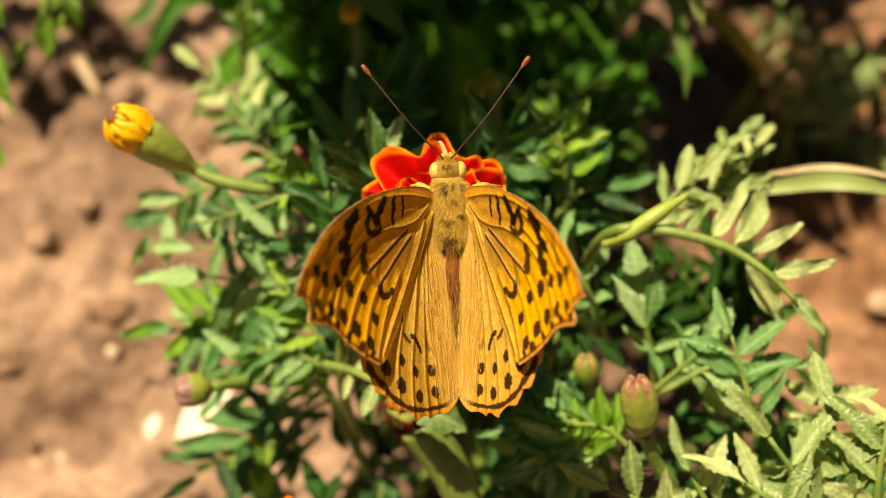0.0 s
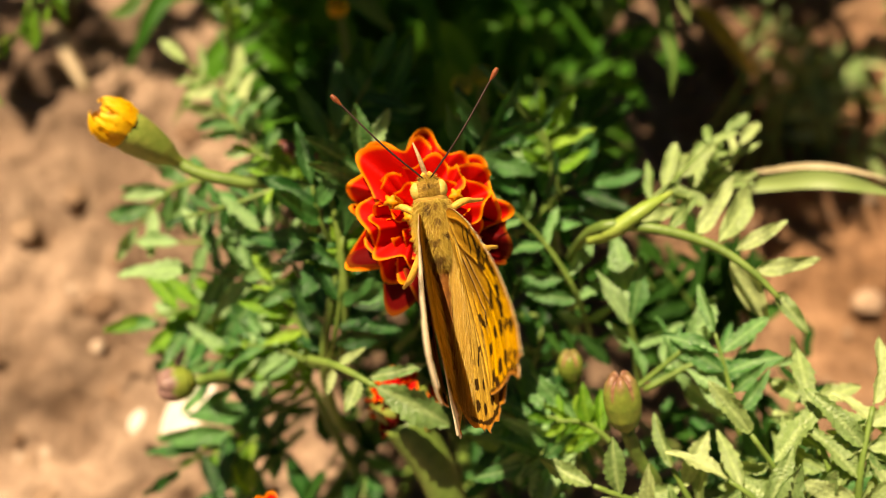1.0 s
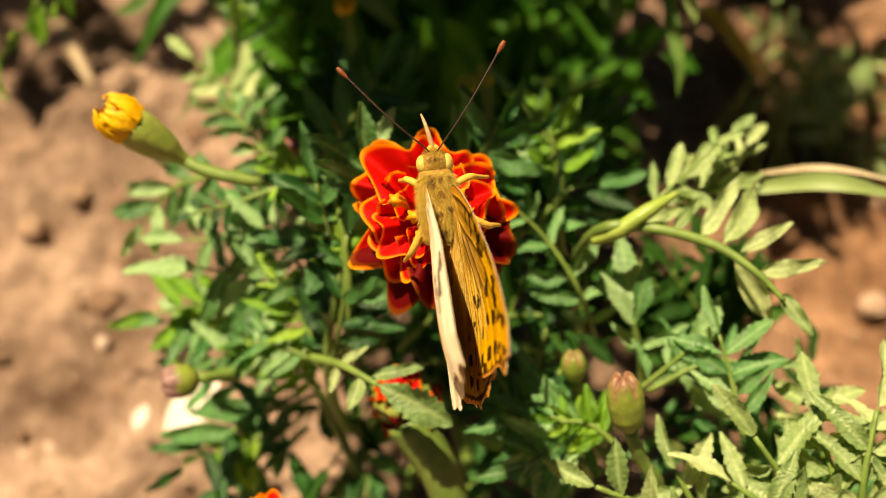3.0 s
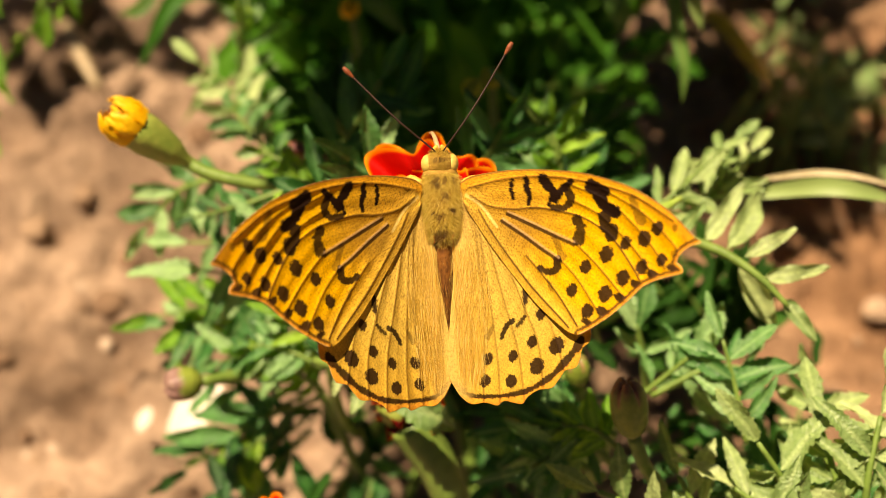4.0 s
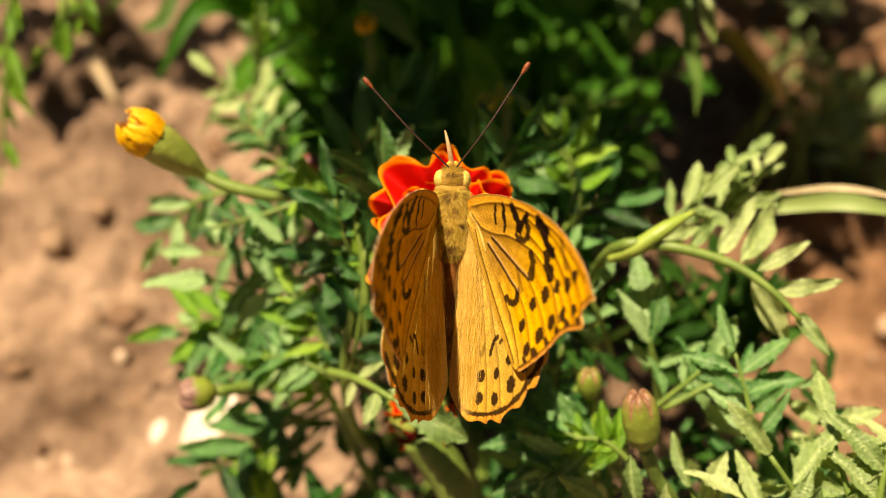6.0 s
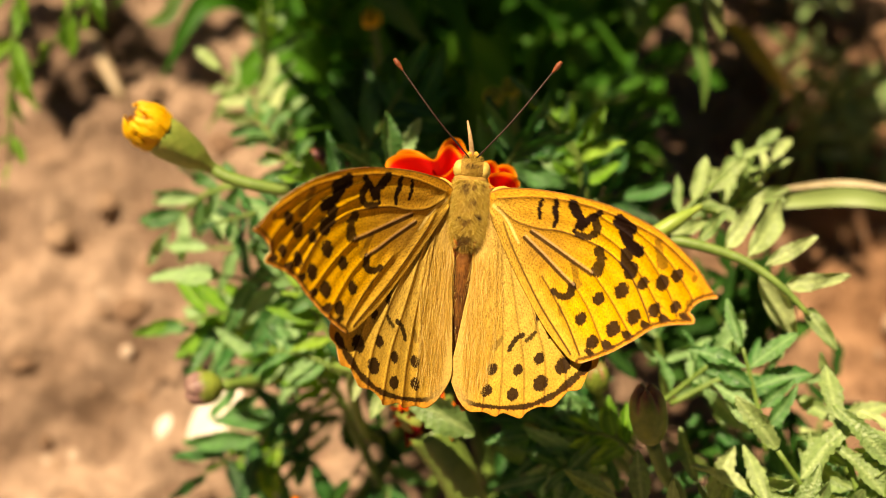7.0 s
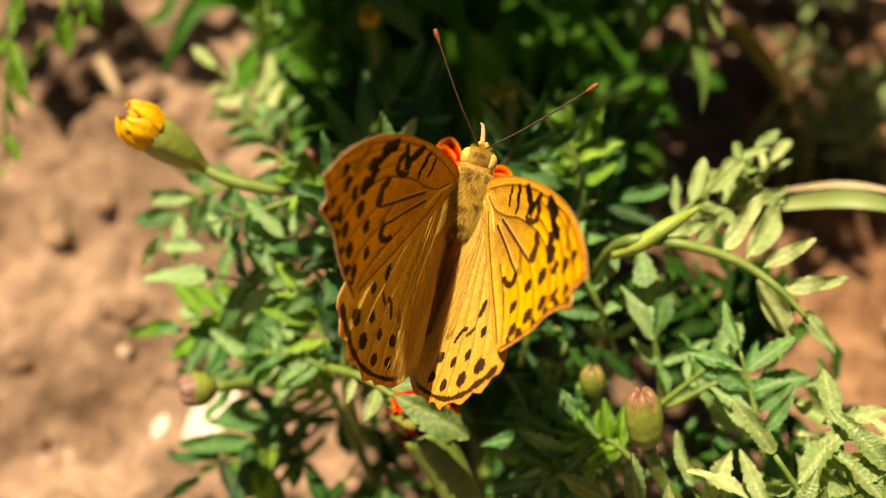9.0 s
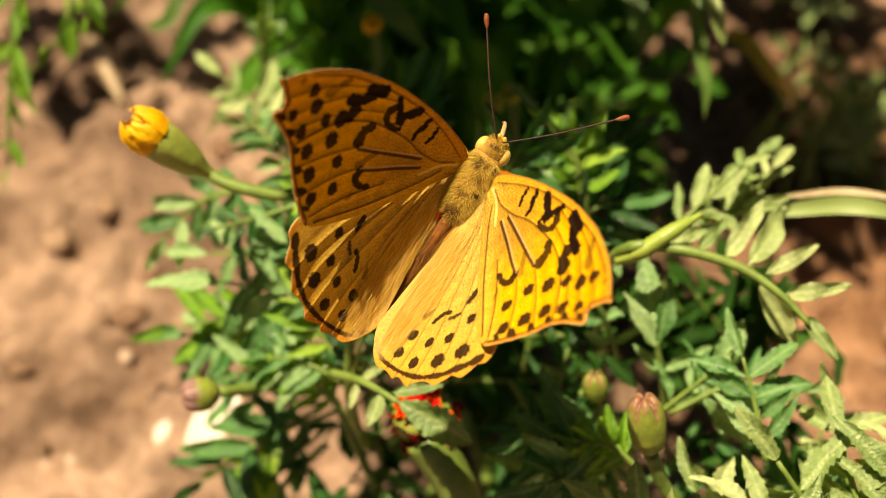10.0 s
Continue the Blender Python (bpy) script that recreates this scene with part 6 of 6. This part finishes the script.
    walk(wings["FL"], [
        (0, beat(-1, 53.4, 2.6)),
        (0.1, beat(-1, 49.1, 2.2)),
        (0.2, beat(-1, 32.8, -1.2)),
        (0.3, beat(-1, 23.5, -3.6)),
        (0.4, beat(-1, 8.2, -1.9)),
        (0.5, beat(-1, 8.9, 0.7)),
        (0.6, beat(-1, 22.7, -0.2)),
        (0.7, beat(-1, 33.4, -4.2)),
        (0.8, beat(-1, 55.2, -6.1)),
        (0.9, beat(-1, 65.9, -7.1)),
        (1, beat(-1, 79.0, -12.0)),
        (1.1, beat(-1, 83.0, -14.0)),
        (1.3, beat(-1, 86.0, -16.0)),
        (1.5, beat(-1, 83.0, -15.0)),
        (1.6, beat(-1, 76.0, -10.0)),
        (1.7, beat(-1, 74.9, -2.6)),
        (1.8, beat(-1, 69.6, -1.6)),
        (1.9, beat(-1, 64.4, -0.5)),
        (2, beat(-1, 55.1, 0.5)),
        (2.1, beat(-1, 49.1, 0.7)),
        (2.2, beat(-1, 37.1, 3.8)),
        (2.3, beat(-1, 27.1, 4.9)),
        (2.4, beat(-1, 39.1, 4.1)),
        (2.5, beat(-1, 51.0, 1.2)),
        (2.6, beat(-1, 65.1, 0.3)),
        (2.7, beat(-1, 73.2, 3.3)),
        (3, beat(-1, 85.0, -15.0)),
        (3.3, beat(-1, 80.0, -12.0)),
        (3.55, beat(-1, 68.0, -2.0)),
        (3.8, beat(-1, 45.2, 4.7)),
        (3.9, beat(-1, 38.3, 4.8)),
        (4, beat(-1, 35.4, 6.8)),
        (4.1, beat(-1, 31.4, 7.9)),
        (4.2, beat(-1, 43.3, 6.9)),
        (4.3, beat(-1, 53.3, 8.0)),
        (4.4, beat(-1, 67.3, 9.1)),
        (4.5, beat(-1, 74.3, 6.2)),
        (4.6, beat(-1, 80.0, -6.0)),
        (4.7, beat(-1, 85.0, -12.0)),
        (4.9, beat(-1, 82.0, -11.0)),
        (5, beat(-1, 83.0, -11.0)),
        (5.1, beat(-1, 75.9, 9.7)),
        (5.2, beat(-1, 69.0, 6.6)),
        (5.3, beat(-1, 60.1, 6.5)),
        (5.4, beat(-1, 50.2, 4.4)),
        (5.5, beat(-1, 44.3, 7.3)),
        (5.6, beat(-1, 40.3, 7.3)),
        (5.7, beat(-1, 47.2, 7.3)),
        (6, beat(-1, 70.1, 4.4)),
        (6.25, beat(-1, 84.0, -10.0)),
        (6.5, beat(-1, 83.9, -5.6)),
        (6.8, beat(-1, 61.7, 1.4)),
        (6.9, beat(-1, 53.7, 4.4)),
        (7, beat(-1, 41.6, 8.4)),
        (7.1, beat(-1, 38.5, 10.7)),
        (7.2, beat(-1, 24.5, 13.0)),
        (7.3, beat(-1, 2.0, 15.0)),
        (7.4, beat(-1, 22.5, 14.0)),
        (7.5, beat(-1, 41.1, 12.1)),
        (7.6, beat(-1, 57.9, 14.8)),
        (7.7, beat(-1, 65.8, 9.6)),
        (7.8, beat(-1, 75.6, -1.6)),
        (7.9, beat(-1, 82.0, 0.0)),
        (8, beat(-1, 88.0, -4.0)),
        (8.1, beat(-1, 88.0, -3.0)),
        (8.2, beat(-1, 79.0, -2.0)),
        (8.3, beat(-1, 72.9, -6.6)),
        (8.4, beat(-1, 66.8, 4.2)),
        (8.5, beat(-1, 59.6, 7.0)),
        (8.6, beat(-1, 52.7, 10.1)),
        (8.7, beat(-1, 47.8, 12.1)),
        (8.8, beat(-1, 44.9, 13.2)),
        (8.9, beat(-1, 50.0, 15.3)),
        (9, beat(-1, 59.1, 11.4)),
        (9.1, beat(-1, 67.1, 10.2)),
        (9.2, beat(-1, 70.0, 4.0)),
        (9.4, beat(-1, 75.0, 8.0)),
        (9.5, beat(-1, 75.0, 9.8)),
        (9.6, beat(-1, 70.0, 6.0)),
        (9.7, beat(-1, 67.4, 8.0)),
        (9.8, beat(-1, 58.5, 8.7)),
        (9.9, beat(-1, 55.5, 7.5)),
        (10, beat(-1, 43.6, 11.3)),
    ])
    walk(wings["FR"], [
        (0, beat(1, 61.1, -0.3)),
        (0.1, beat(1, 51.9, -1.3)),
        (0.2, beat(1, 35.7, 1.6)),
        (0.3, beat(1, 28.5, -0.4)),
        (0.4, beat(1, 28.3, 0.6)),
        (0.5, beat(1, 27.0, -3.4)),
        (0.6, beat(1, 37.7, -2.4)),
        (0.7, beat(1, 47.4, -3.5)),
        (0.8, beat(1, 59.1, -5.5)),
        (0.9, beat(1, 64.8, -4.5)),
        (1, beat(1, 72.0, -8.0)),
        (1.1, beat(1, 73.0, -9.0)),
        (1.3, beat(1, 76.0, -11.0)),
        (1.5, beat(1, 77.0, -9.2)),
        (1.6, beat(1, 72.0, -6.0)),
        (1.7, beat(1, 68.4, -6.5)),
        (1.8, beat(1, 62.1, -3.5)),
        (1.9, beat(1, 55.8, -0.6)),
        (2, beat(1, 43.5, -0.6)),
        (2.1, beat(1, 38.8, 0.5)),
        (2.2, beat(1, 30.1, 3.6)),
        (2.3, beat(1, 26.4, 5.7)),
        (2.4, beat(1, 39.7, 4.7)),
        (2.5, beat(1, 47.0, 1.8)),
        (2.6, beat(1, 61.0, 2.7)),
        (2.7, beat(1, 68.9, 0.7)),
        (3, beat(1, 73.0, -14.0)),
        (3.3, beat(1, 68.0, -10.0)),
        (3.55, beat(1, 58.0, 0.0)),
        (3.8, beat(1, 40.1, 5.8)),
        (3.9, beat(1, 34.0, 5.7)),
        (4, beat(1, 26.9, 6.7)),
        (4.1, beat(1, 21.8, 8.9)),
        (4.2, beat(1, 35.8, 7.1)),
        (4.3, beat(1, 46.7, 6.3)),
        (4.4, beat(1, 60.7, 4.5)),
        (4.5, beat(1, 68.6, 3.7)),
        (4.6, beat(1, 74.0, -4.0)),
        (4.7, beat(1, 74.0, -9.0)),
        (4.9, beat(1, 74.0, -9.0)),
        (5, beat(1, 75.0, -7.0)),
        (5.1, beat(1, 67.6, 2.6)),
        (5.2, beat(1, 58.7, 5.5)),
        (5.3, beat(1, 50.9, 5.5)),
        (5.4, beat(1, 39.0, 4.5)),
        (5.5, beat(1, 33.2, 5.5)),
        (5.6, beat(1, 25.1, 5.4)),
        (5.7, beat(1, 32.9, 3.3)),
        (6, beat(1, 57.5, 2.1)),
        (6.25, beat(1, 73.0, -8.0)),
        (6.5, beat(1, 62.8, -5.3)),
        (6.8, beat(1, 47.4, -0.5)),
        (6.9, beat(1, 38.2, 0.4)),
        (7, beat(1, 25.1, 3.3)),
        (7.1, beat(1, 18.5, 3.7)),
        (7.2, beat(1, 17.8, 7.0)),
        (7.3, beat(1, 15.1, 9.2)),
        (7.4, beat(1, 13.5, 7.3)),
        (7.5, beat(1, 28.8, 6.5)),
        (7.6, beat(1, 50.4, 3.3)),
        (7.7, beat(1, 60.9, 5.1)),
        (7.8, beat(1, 73.5, 0.9)),
        (7.9, beat(1, 76.0, 3.0)),
        (8, beat(1, 80.0, 2.0)),
        (8.1, beat(1, 78.0, 3.0)),
        (8.2, beat(1, 73.0, 6.0)),
        (8.3, beat(1, 72.4, 6.0)),
        (8.4, beat(1, 65.0, 5.8)),
        (8.5, beat(1, 56.6, 3.6)),
        (8.6, beat(1, 48.3, 5.4)),
        (8.7, beat(1, 45.0, 6.2)),
        (8.8, beat(1, 42.8, 7.0)),
        (8.9, beat(1, 45.5, 7.9)),
        (9, beat(1, 60.2, 7.7)),
        (9.1, beat(1, 68.2, 4.7)),
        (9.2, beat(1, 80.0, 4.0)),
        (9.4, beat(1, 85.0, 7.0)),
        (9.5, beat(1, 86.0, 7.8)),
        (9.6, beat(1, 80.0, 2.0)),
        (9.7, beat(1, 72.2, 9.7)),
        (9.8, beat(1, 67.2, 12.7)),
        (9.9, beat(1, 59.2, 10.7)),
        (10, beat(1, 50.2, 10.8)),
    ])
    walk(wings["HL"], [
        (0, beat(-1, 56.2, 1.4)),
        (0.1, beat(-1, 51.4, 3.8)),
        (0.2, beat(-1, 34.6, 7.9)),
        (0.3, beat(-1, 24.8, 8.0)),
        (0.4, beat(-1, 9.0, 6.3)),
        (0.5, beat(-1, 9.2, 5.1)),
        (0.6, beat(-1, 23.1, 3.6)),
        (0.7, beat(-1, 34.0, 2.8)),
        (0.8, beat(-1, 55.8, 2.7)),
        (0.9, beat(-1, 66.7, 2.1)),
        (1, beat(-1, 91.0, 1.0)),
        (1.1, beat(-1, 95.0, 2.0)),
        (1.3, beat(-1, 98.0, 3.0)),
        (1.5, beat(-1, 96.0, 3.0)),
        (1.6, beat(-1, 84.0, 2.0)),
        (1.7, beat(-1, 76.6, 2.1)),
        (1.8, beat(-1, 71.5, 1.0)),
        (1.9, beat(-1, 66.3, 0.5)),
        (2, beat(-1, 57.2, 2.9)),
        (2.1, beat(-1, 51.2, 4.7)),
        (2.2, beat(-1, 39.2, 6.7)),
        (2.3, beat(-1, 29.1, 6.2)),
        (2.4, beat(-1, 41.1, 3.7)),
        (2.5, beat(-1, 53.1, 2.0)),
        (2.6, beat(-1, 67.2, -0.1)),
        (2.7, beat(-1, 75.3, -2.6)),
        (3, beat(-1, 97.0, 3.0)),
        (3.3, beat(-1, 92.0, 3.0)),
        (3.55, beat(-1, 71.0, 3.0)),
        (3.8, beat(-1, 47.3, 3.1)),
        (3.9, beat(-1, 40.3, 2.0)),
        (4, beat(-1, 37.4, 1.4)),
        (4.1, beat(-1, 33.4, 3.0)),
        (4.2, beat(-1, 45.4, 3.7)),
        (4.3, beat(-1, 55.4, 5.1)),
        (4.4, beat(-1, 69.4, 6.0)),
        (4.5, beat(-1, 76.4, 3.5)),
        (4.6, beat(-1, 86.0, 2.0)),
        (4.7, beat(-1, 97.0, 2.0)),
        (4.9, beat(-1, 96.0, 0.0)),
        (5, beat(-1, 94.0, -2.0)),
        (5.1, beat(-1, 73.9, 6.6)),
        (5.2, beat(-1, 71.0, 9.7)),
        (5.3, beat(-1, 62.1, 7.4)),
        (5.4, beat(-1, 52.2, 5.4)),
        (5.5, beat(-1, 46.3, 4.4)),
        (5.6, beat(-1, 42.3, 3.7)),
        (5.7, beat(-1, 49.2, 4.7)),
        (6, beat(-1, 72.1, 6.7)),
        (6.25, beat(-1, 94.0, 4.0)),
        (6.5, beat(-1, 85.9, 7.9)),
        (6.8, beat(-1, 63.7, 10.4)),
        (6.9, beat(-1, 55.7, 9.4)),
        (7, beat(-1, 43.6, 5.2)),
        (7.1, beat(-1, 40.5, 5.1)),
        (7.2, beat(-1, 26.5, 5.5)),
        (7.3, beat(-1, 3.7, 2.8)),
        (7.4, beat(-1, 23.9, 1.7)),
        (7.5, beat(-1, 42.1, 2.8)),
        (7.6, beat(-1, 59.0, 0.7)),
        (7.7, beat(-1, 66.8, -0.8)),
        (7.8, beat(-1, 76.6, -3.9)),
        (7.9, beat(-1, 92.0, 0.0)),
        (8, beat(-1, 101.0, -3.0)),
        (8.1, beat(-1, 101.0, -3.0)),
        (8.2, beat(-1, 88.0, 0.0)),
        (8.3, beat(-1, 73.7, 0.5)),
        (8.4, beat(-1, 67.6, 0.7)),
        (8.5, beat(-1, 60.4, 2.6)),
        (8.6, beat(-1, 53.7, 3.6)),
        (8.7, beat(-1, 49.0, 5.1)),
        (8.8, beat(-1, 46.4, 5.8)),
        (8.9, beat(-1, 51.7, 5.3)),
        (9, beat(-1, 61.0, 5.3)),
        (9.1, beat(-1, 69.1, 1.8)),
        (9.2, beat(-1, 75.0, 0.0)),
        (9.4, beat(-1, 81.0, 2.0)),
        (9.5, beat(-1, 82.0, 3.5)),
        (9.6, beat(-1, 74.0, 2.0)),
        (9.7, beat(-1, 69.4, 13.7)),
        (9.8, beat(-1, 60.5, 5.4)),
        (9.9, beat(-1, 57.5, 0.6)),
        (10, beat(-1, 45.6, 4.1)),
    ])
    walk(wings["HR"], [
        (0, beat(1, 63.2, 1.0)),
        (0.1, beat(1, 54.0, 2.7)),
        (0.2, beat(1, 37.7, 5.0)),
        (0.3, beat(1, 30.5, 5.1)),
        (0.4, beat(1, 30.3, 6.0)),
        (0.5, beat(1, 29.0, 8.1)),
        (0.6, beat(1, 39.7, 4.3)),
        (0.7, beat(1, 49.4, 1.7)),
        (0.8, beat(1, 61.1, 1.3)),
        (0.9, beat(1, 66.8, 2.1)),
        (1, beat(1, 77.0, 2.0)),
        (1.1, beat(1, 78.0, 2.0)),
        (1.3, beat(1, 87.0, 2.0)),
        (1.5, beat(1, 87.0, 1.0)),
        (1.6, beat(1, 75.0, 2.0)),
        (1.7, beat(1, 70.4, 2.6)),
        (1.8, beat(1, 64.1, 2.3)),
        (1.9, beat(1, 57.8, 2.7)),
        (2, beat(1, 45.5, 3.9)),
        (2.1, beat(1, 40.9, 3.5)),
        (2.2, beat(1, 32.2, 3.9)),
        (2.3, beat(1, 28.5, 3.7)),
        (2.4, beat(1, 41.8, 2.8)),
        (2.5, beat(1, 49.1, 2.5)),
        (2.6, beat(1, 63.0, 0.7)),
        (2.7, beat(1, 70.9, -0.4)),
        (3, beat(1, 79.0, 2.0)),
        (3.3, beat(1, 72.0, 2.0)),
        (3.55, beat(1, 60.0, 2.0)),
        (3.8, beat(1, 42.1, 3.1)),
        (3.9, beat(1, 36.0, 2.3)),
        (4, beat(1, 28.9, 2.7)),
        (4.1, beat(1, 23.9, 3.9)),
        (4.2, beat(1, 37.8, 5.0)),
        (4.3, beat(1, 48.8, 7.1)),
        (4.4, beat(1, 62.7, 8.0)),
        (4.5, beat(1, 70.7, 3.4)),
        (4.6, beat(1, 77.0, 2.0)),
        (4.7, beat(1, 84.0, 2.0)),
        (4.9, beat(1, 85.0, 2.0)),
        (5, beat(1, 82.0, 2.0)),
        (5.1, beat(1, 65.6, 11.6)),
        (5.2, beat(1, 60.7, 14.4)),
        (5.3, beat(1, 52.9, 11.3)),
        (5.4, beat(1, 41.0, 8.1)),
        (5.5, beat(1, 35.2, 8.0)),
        (5.6, beat(1, 27.1, 7.5)),
        (5.7, beat(1, 34.9, 7.1)),
        (6, beat(1, 59.5, 7.2)),
        (6.25, beat(1, 77.0, 4.0)),
        (6.5, beat(1, 64.8, 5.9)),
        (6.8, beat(1, 49.4, 5.0)),
        (6.9, beat(1, 40.2, 3.6)),
        (7, beat(1, 27.1, 2.1)),
        (7.1, beat(1, 17.0, 3.1)),
        (7.2, beat(1, 12.8, 1.6)),
        (7.3, beat(1, 12.5, 0.9)),
        (7.4, beat(1, 13.1, 0.6)),
        (7.5, beat(1, 30.8, 2.1)),
        (7.6, beat(1, 52.4, 1.5)),
        (7.7, beat(1, 63.0, -1.3)),
        (7.8, beat(1, 75.5, -2.8)),
        (7.9, beat(1, 79.0, 2.0)),
        (8, beat(1, 88.0, 2.0)),
        (8.1, beat(1, 85.0, 1.0)),
        (8.2, beat(1, 76.0, 0.0)),
        (8.3, beat(1, 74.5, -4.9)),
        (8.4, beat(1, 67.1, -2.5)),
        (8.5, beat(1, 58.6, 0.2)),
        (8.6, beat(1, 50.4, 1.0)),
        (8.7, beat(1, 47.1, 1.6)),
        (8.8, beat(1, 44.9, 1.9)),
        (8.9, beat(1, 47.6, 1.0)),
        (9, beat(1, 62.3, -1.4)),
        (9.1, beat(1, 70.3, -7.7)),
        (9.2, beat(1, 86.0, -2.0)),
        (9.4, beat(1, 96.0, 0.0)),
        (9.5, beat(1, 97.0, 0.0)),
        (9.6, beat(1, 88.0, 1.4)),
        (9.7, beat(1, 74.3, 7.0)),
        (9.8, beat(1, 69.3, 6.5)),
        (9.9, beat(1, 61.3, 5.2)),
        (10, beat(1, 52.3, 5.1)),
    ])
    walk(wings["AL"], [
        (0, feel(-1, -1.8)),
        (1, feel(-1, -1.0)),
        (2.5, feel(-1, 0.8)),
        (4.5, feel(-1, 5.7)),
        (5.5, feel(-1, 5.7)),
        (7.5, feel(-1, 0.4)),
        (9, feel(-1, -3.0)),
        (10, feel(-1, -2.0)),
    ])
    walk(wings["AR"], [
        (0, feel(1, -1.4)),
        (1, feel(1, -1.0)),
        (2.5, feel(1, 0.8)),
        (4.5, feel(1, 4.9)),
        (5.5, feel(1, 6.1)),
        (7.5, feel(1, 0.6)),
        (9, feel(1, -4.8)),
        (10, feel(1, -6.4)),
    ])
    walk(wings["P"], [
        (0, dip(60)),
        (0.5, dip(45)),
        (1, dip(0)),
        (1.5, dip(35)),
        (2, dip(0)),
        (2.7, dip(0)),
        (3.8, dip(55)),
        (4.6, dip(55)),
        (5, dip(0)),
        (7.6, dip(0)),
        (8, dip(55)),
        (8.6, dip(45)),
        (9.2, dip(45)),
        (10, dip(55)),
    ])


motions()
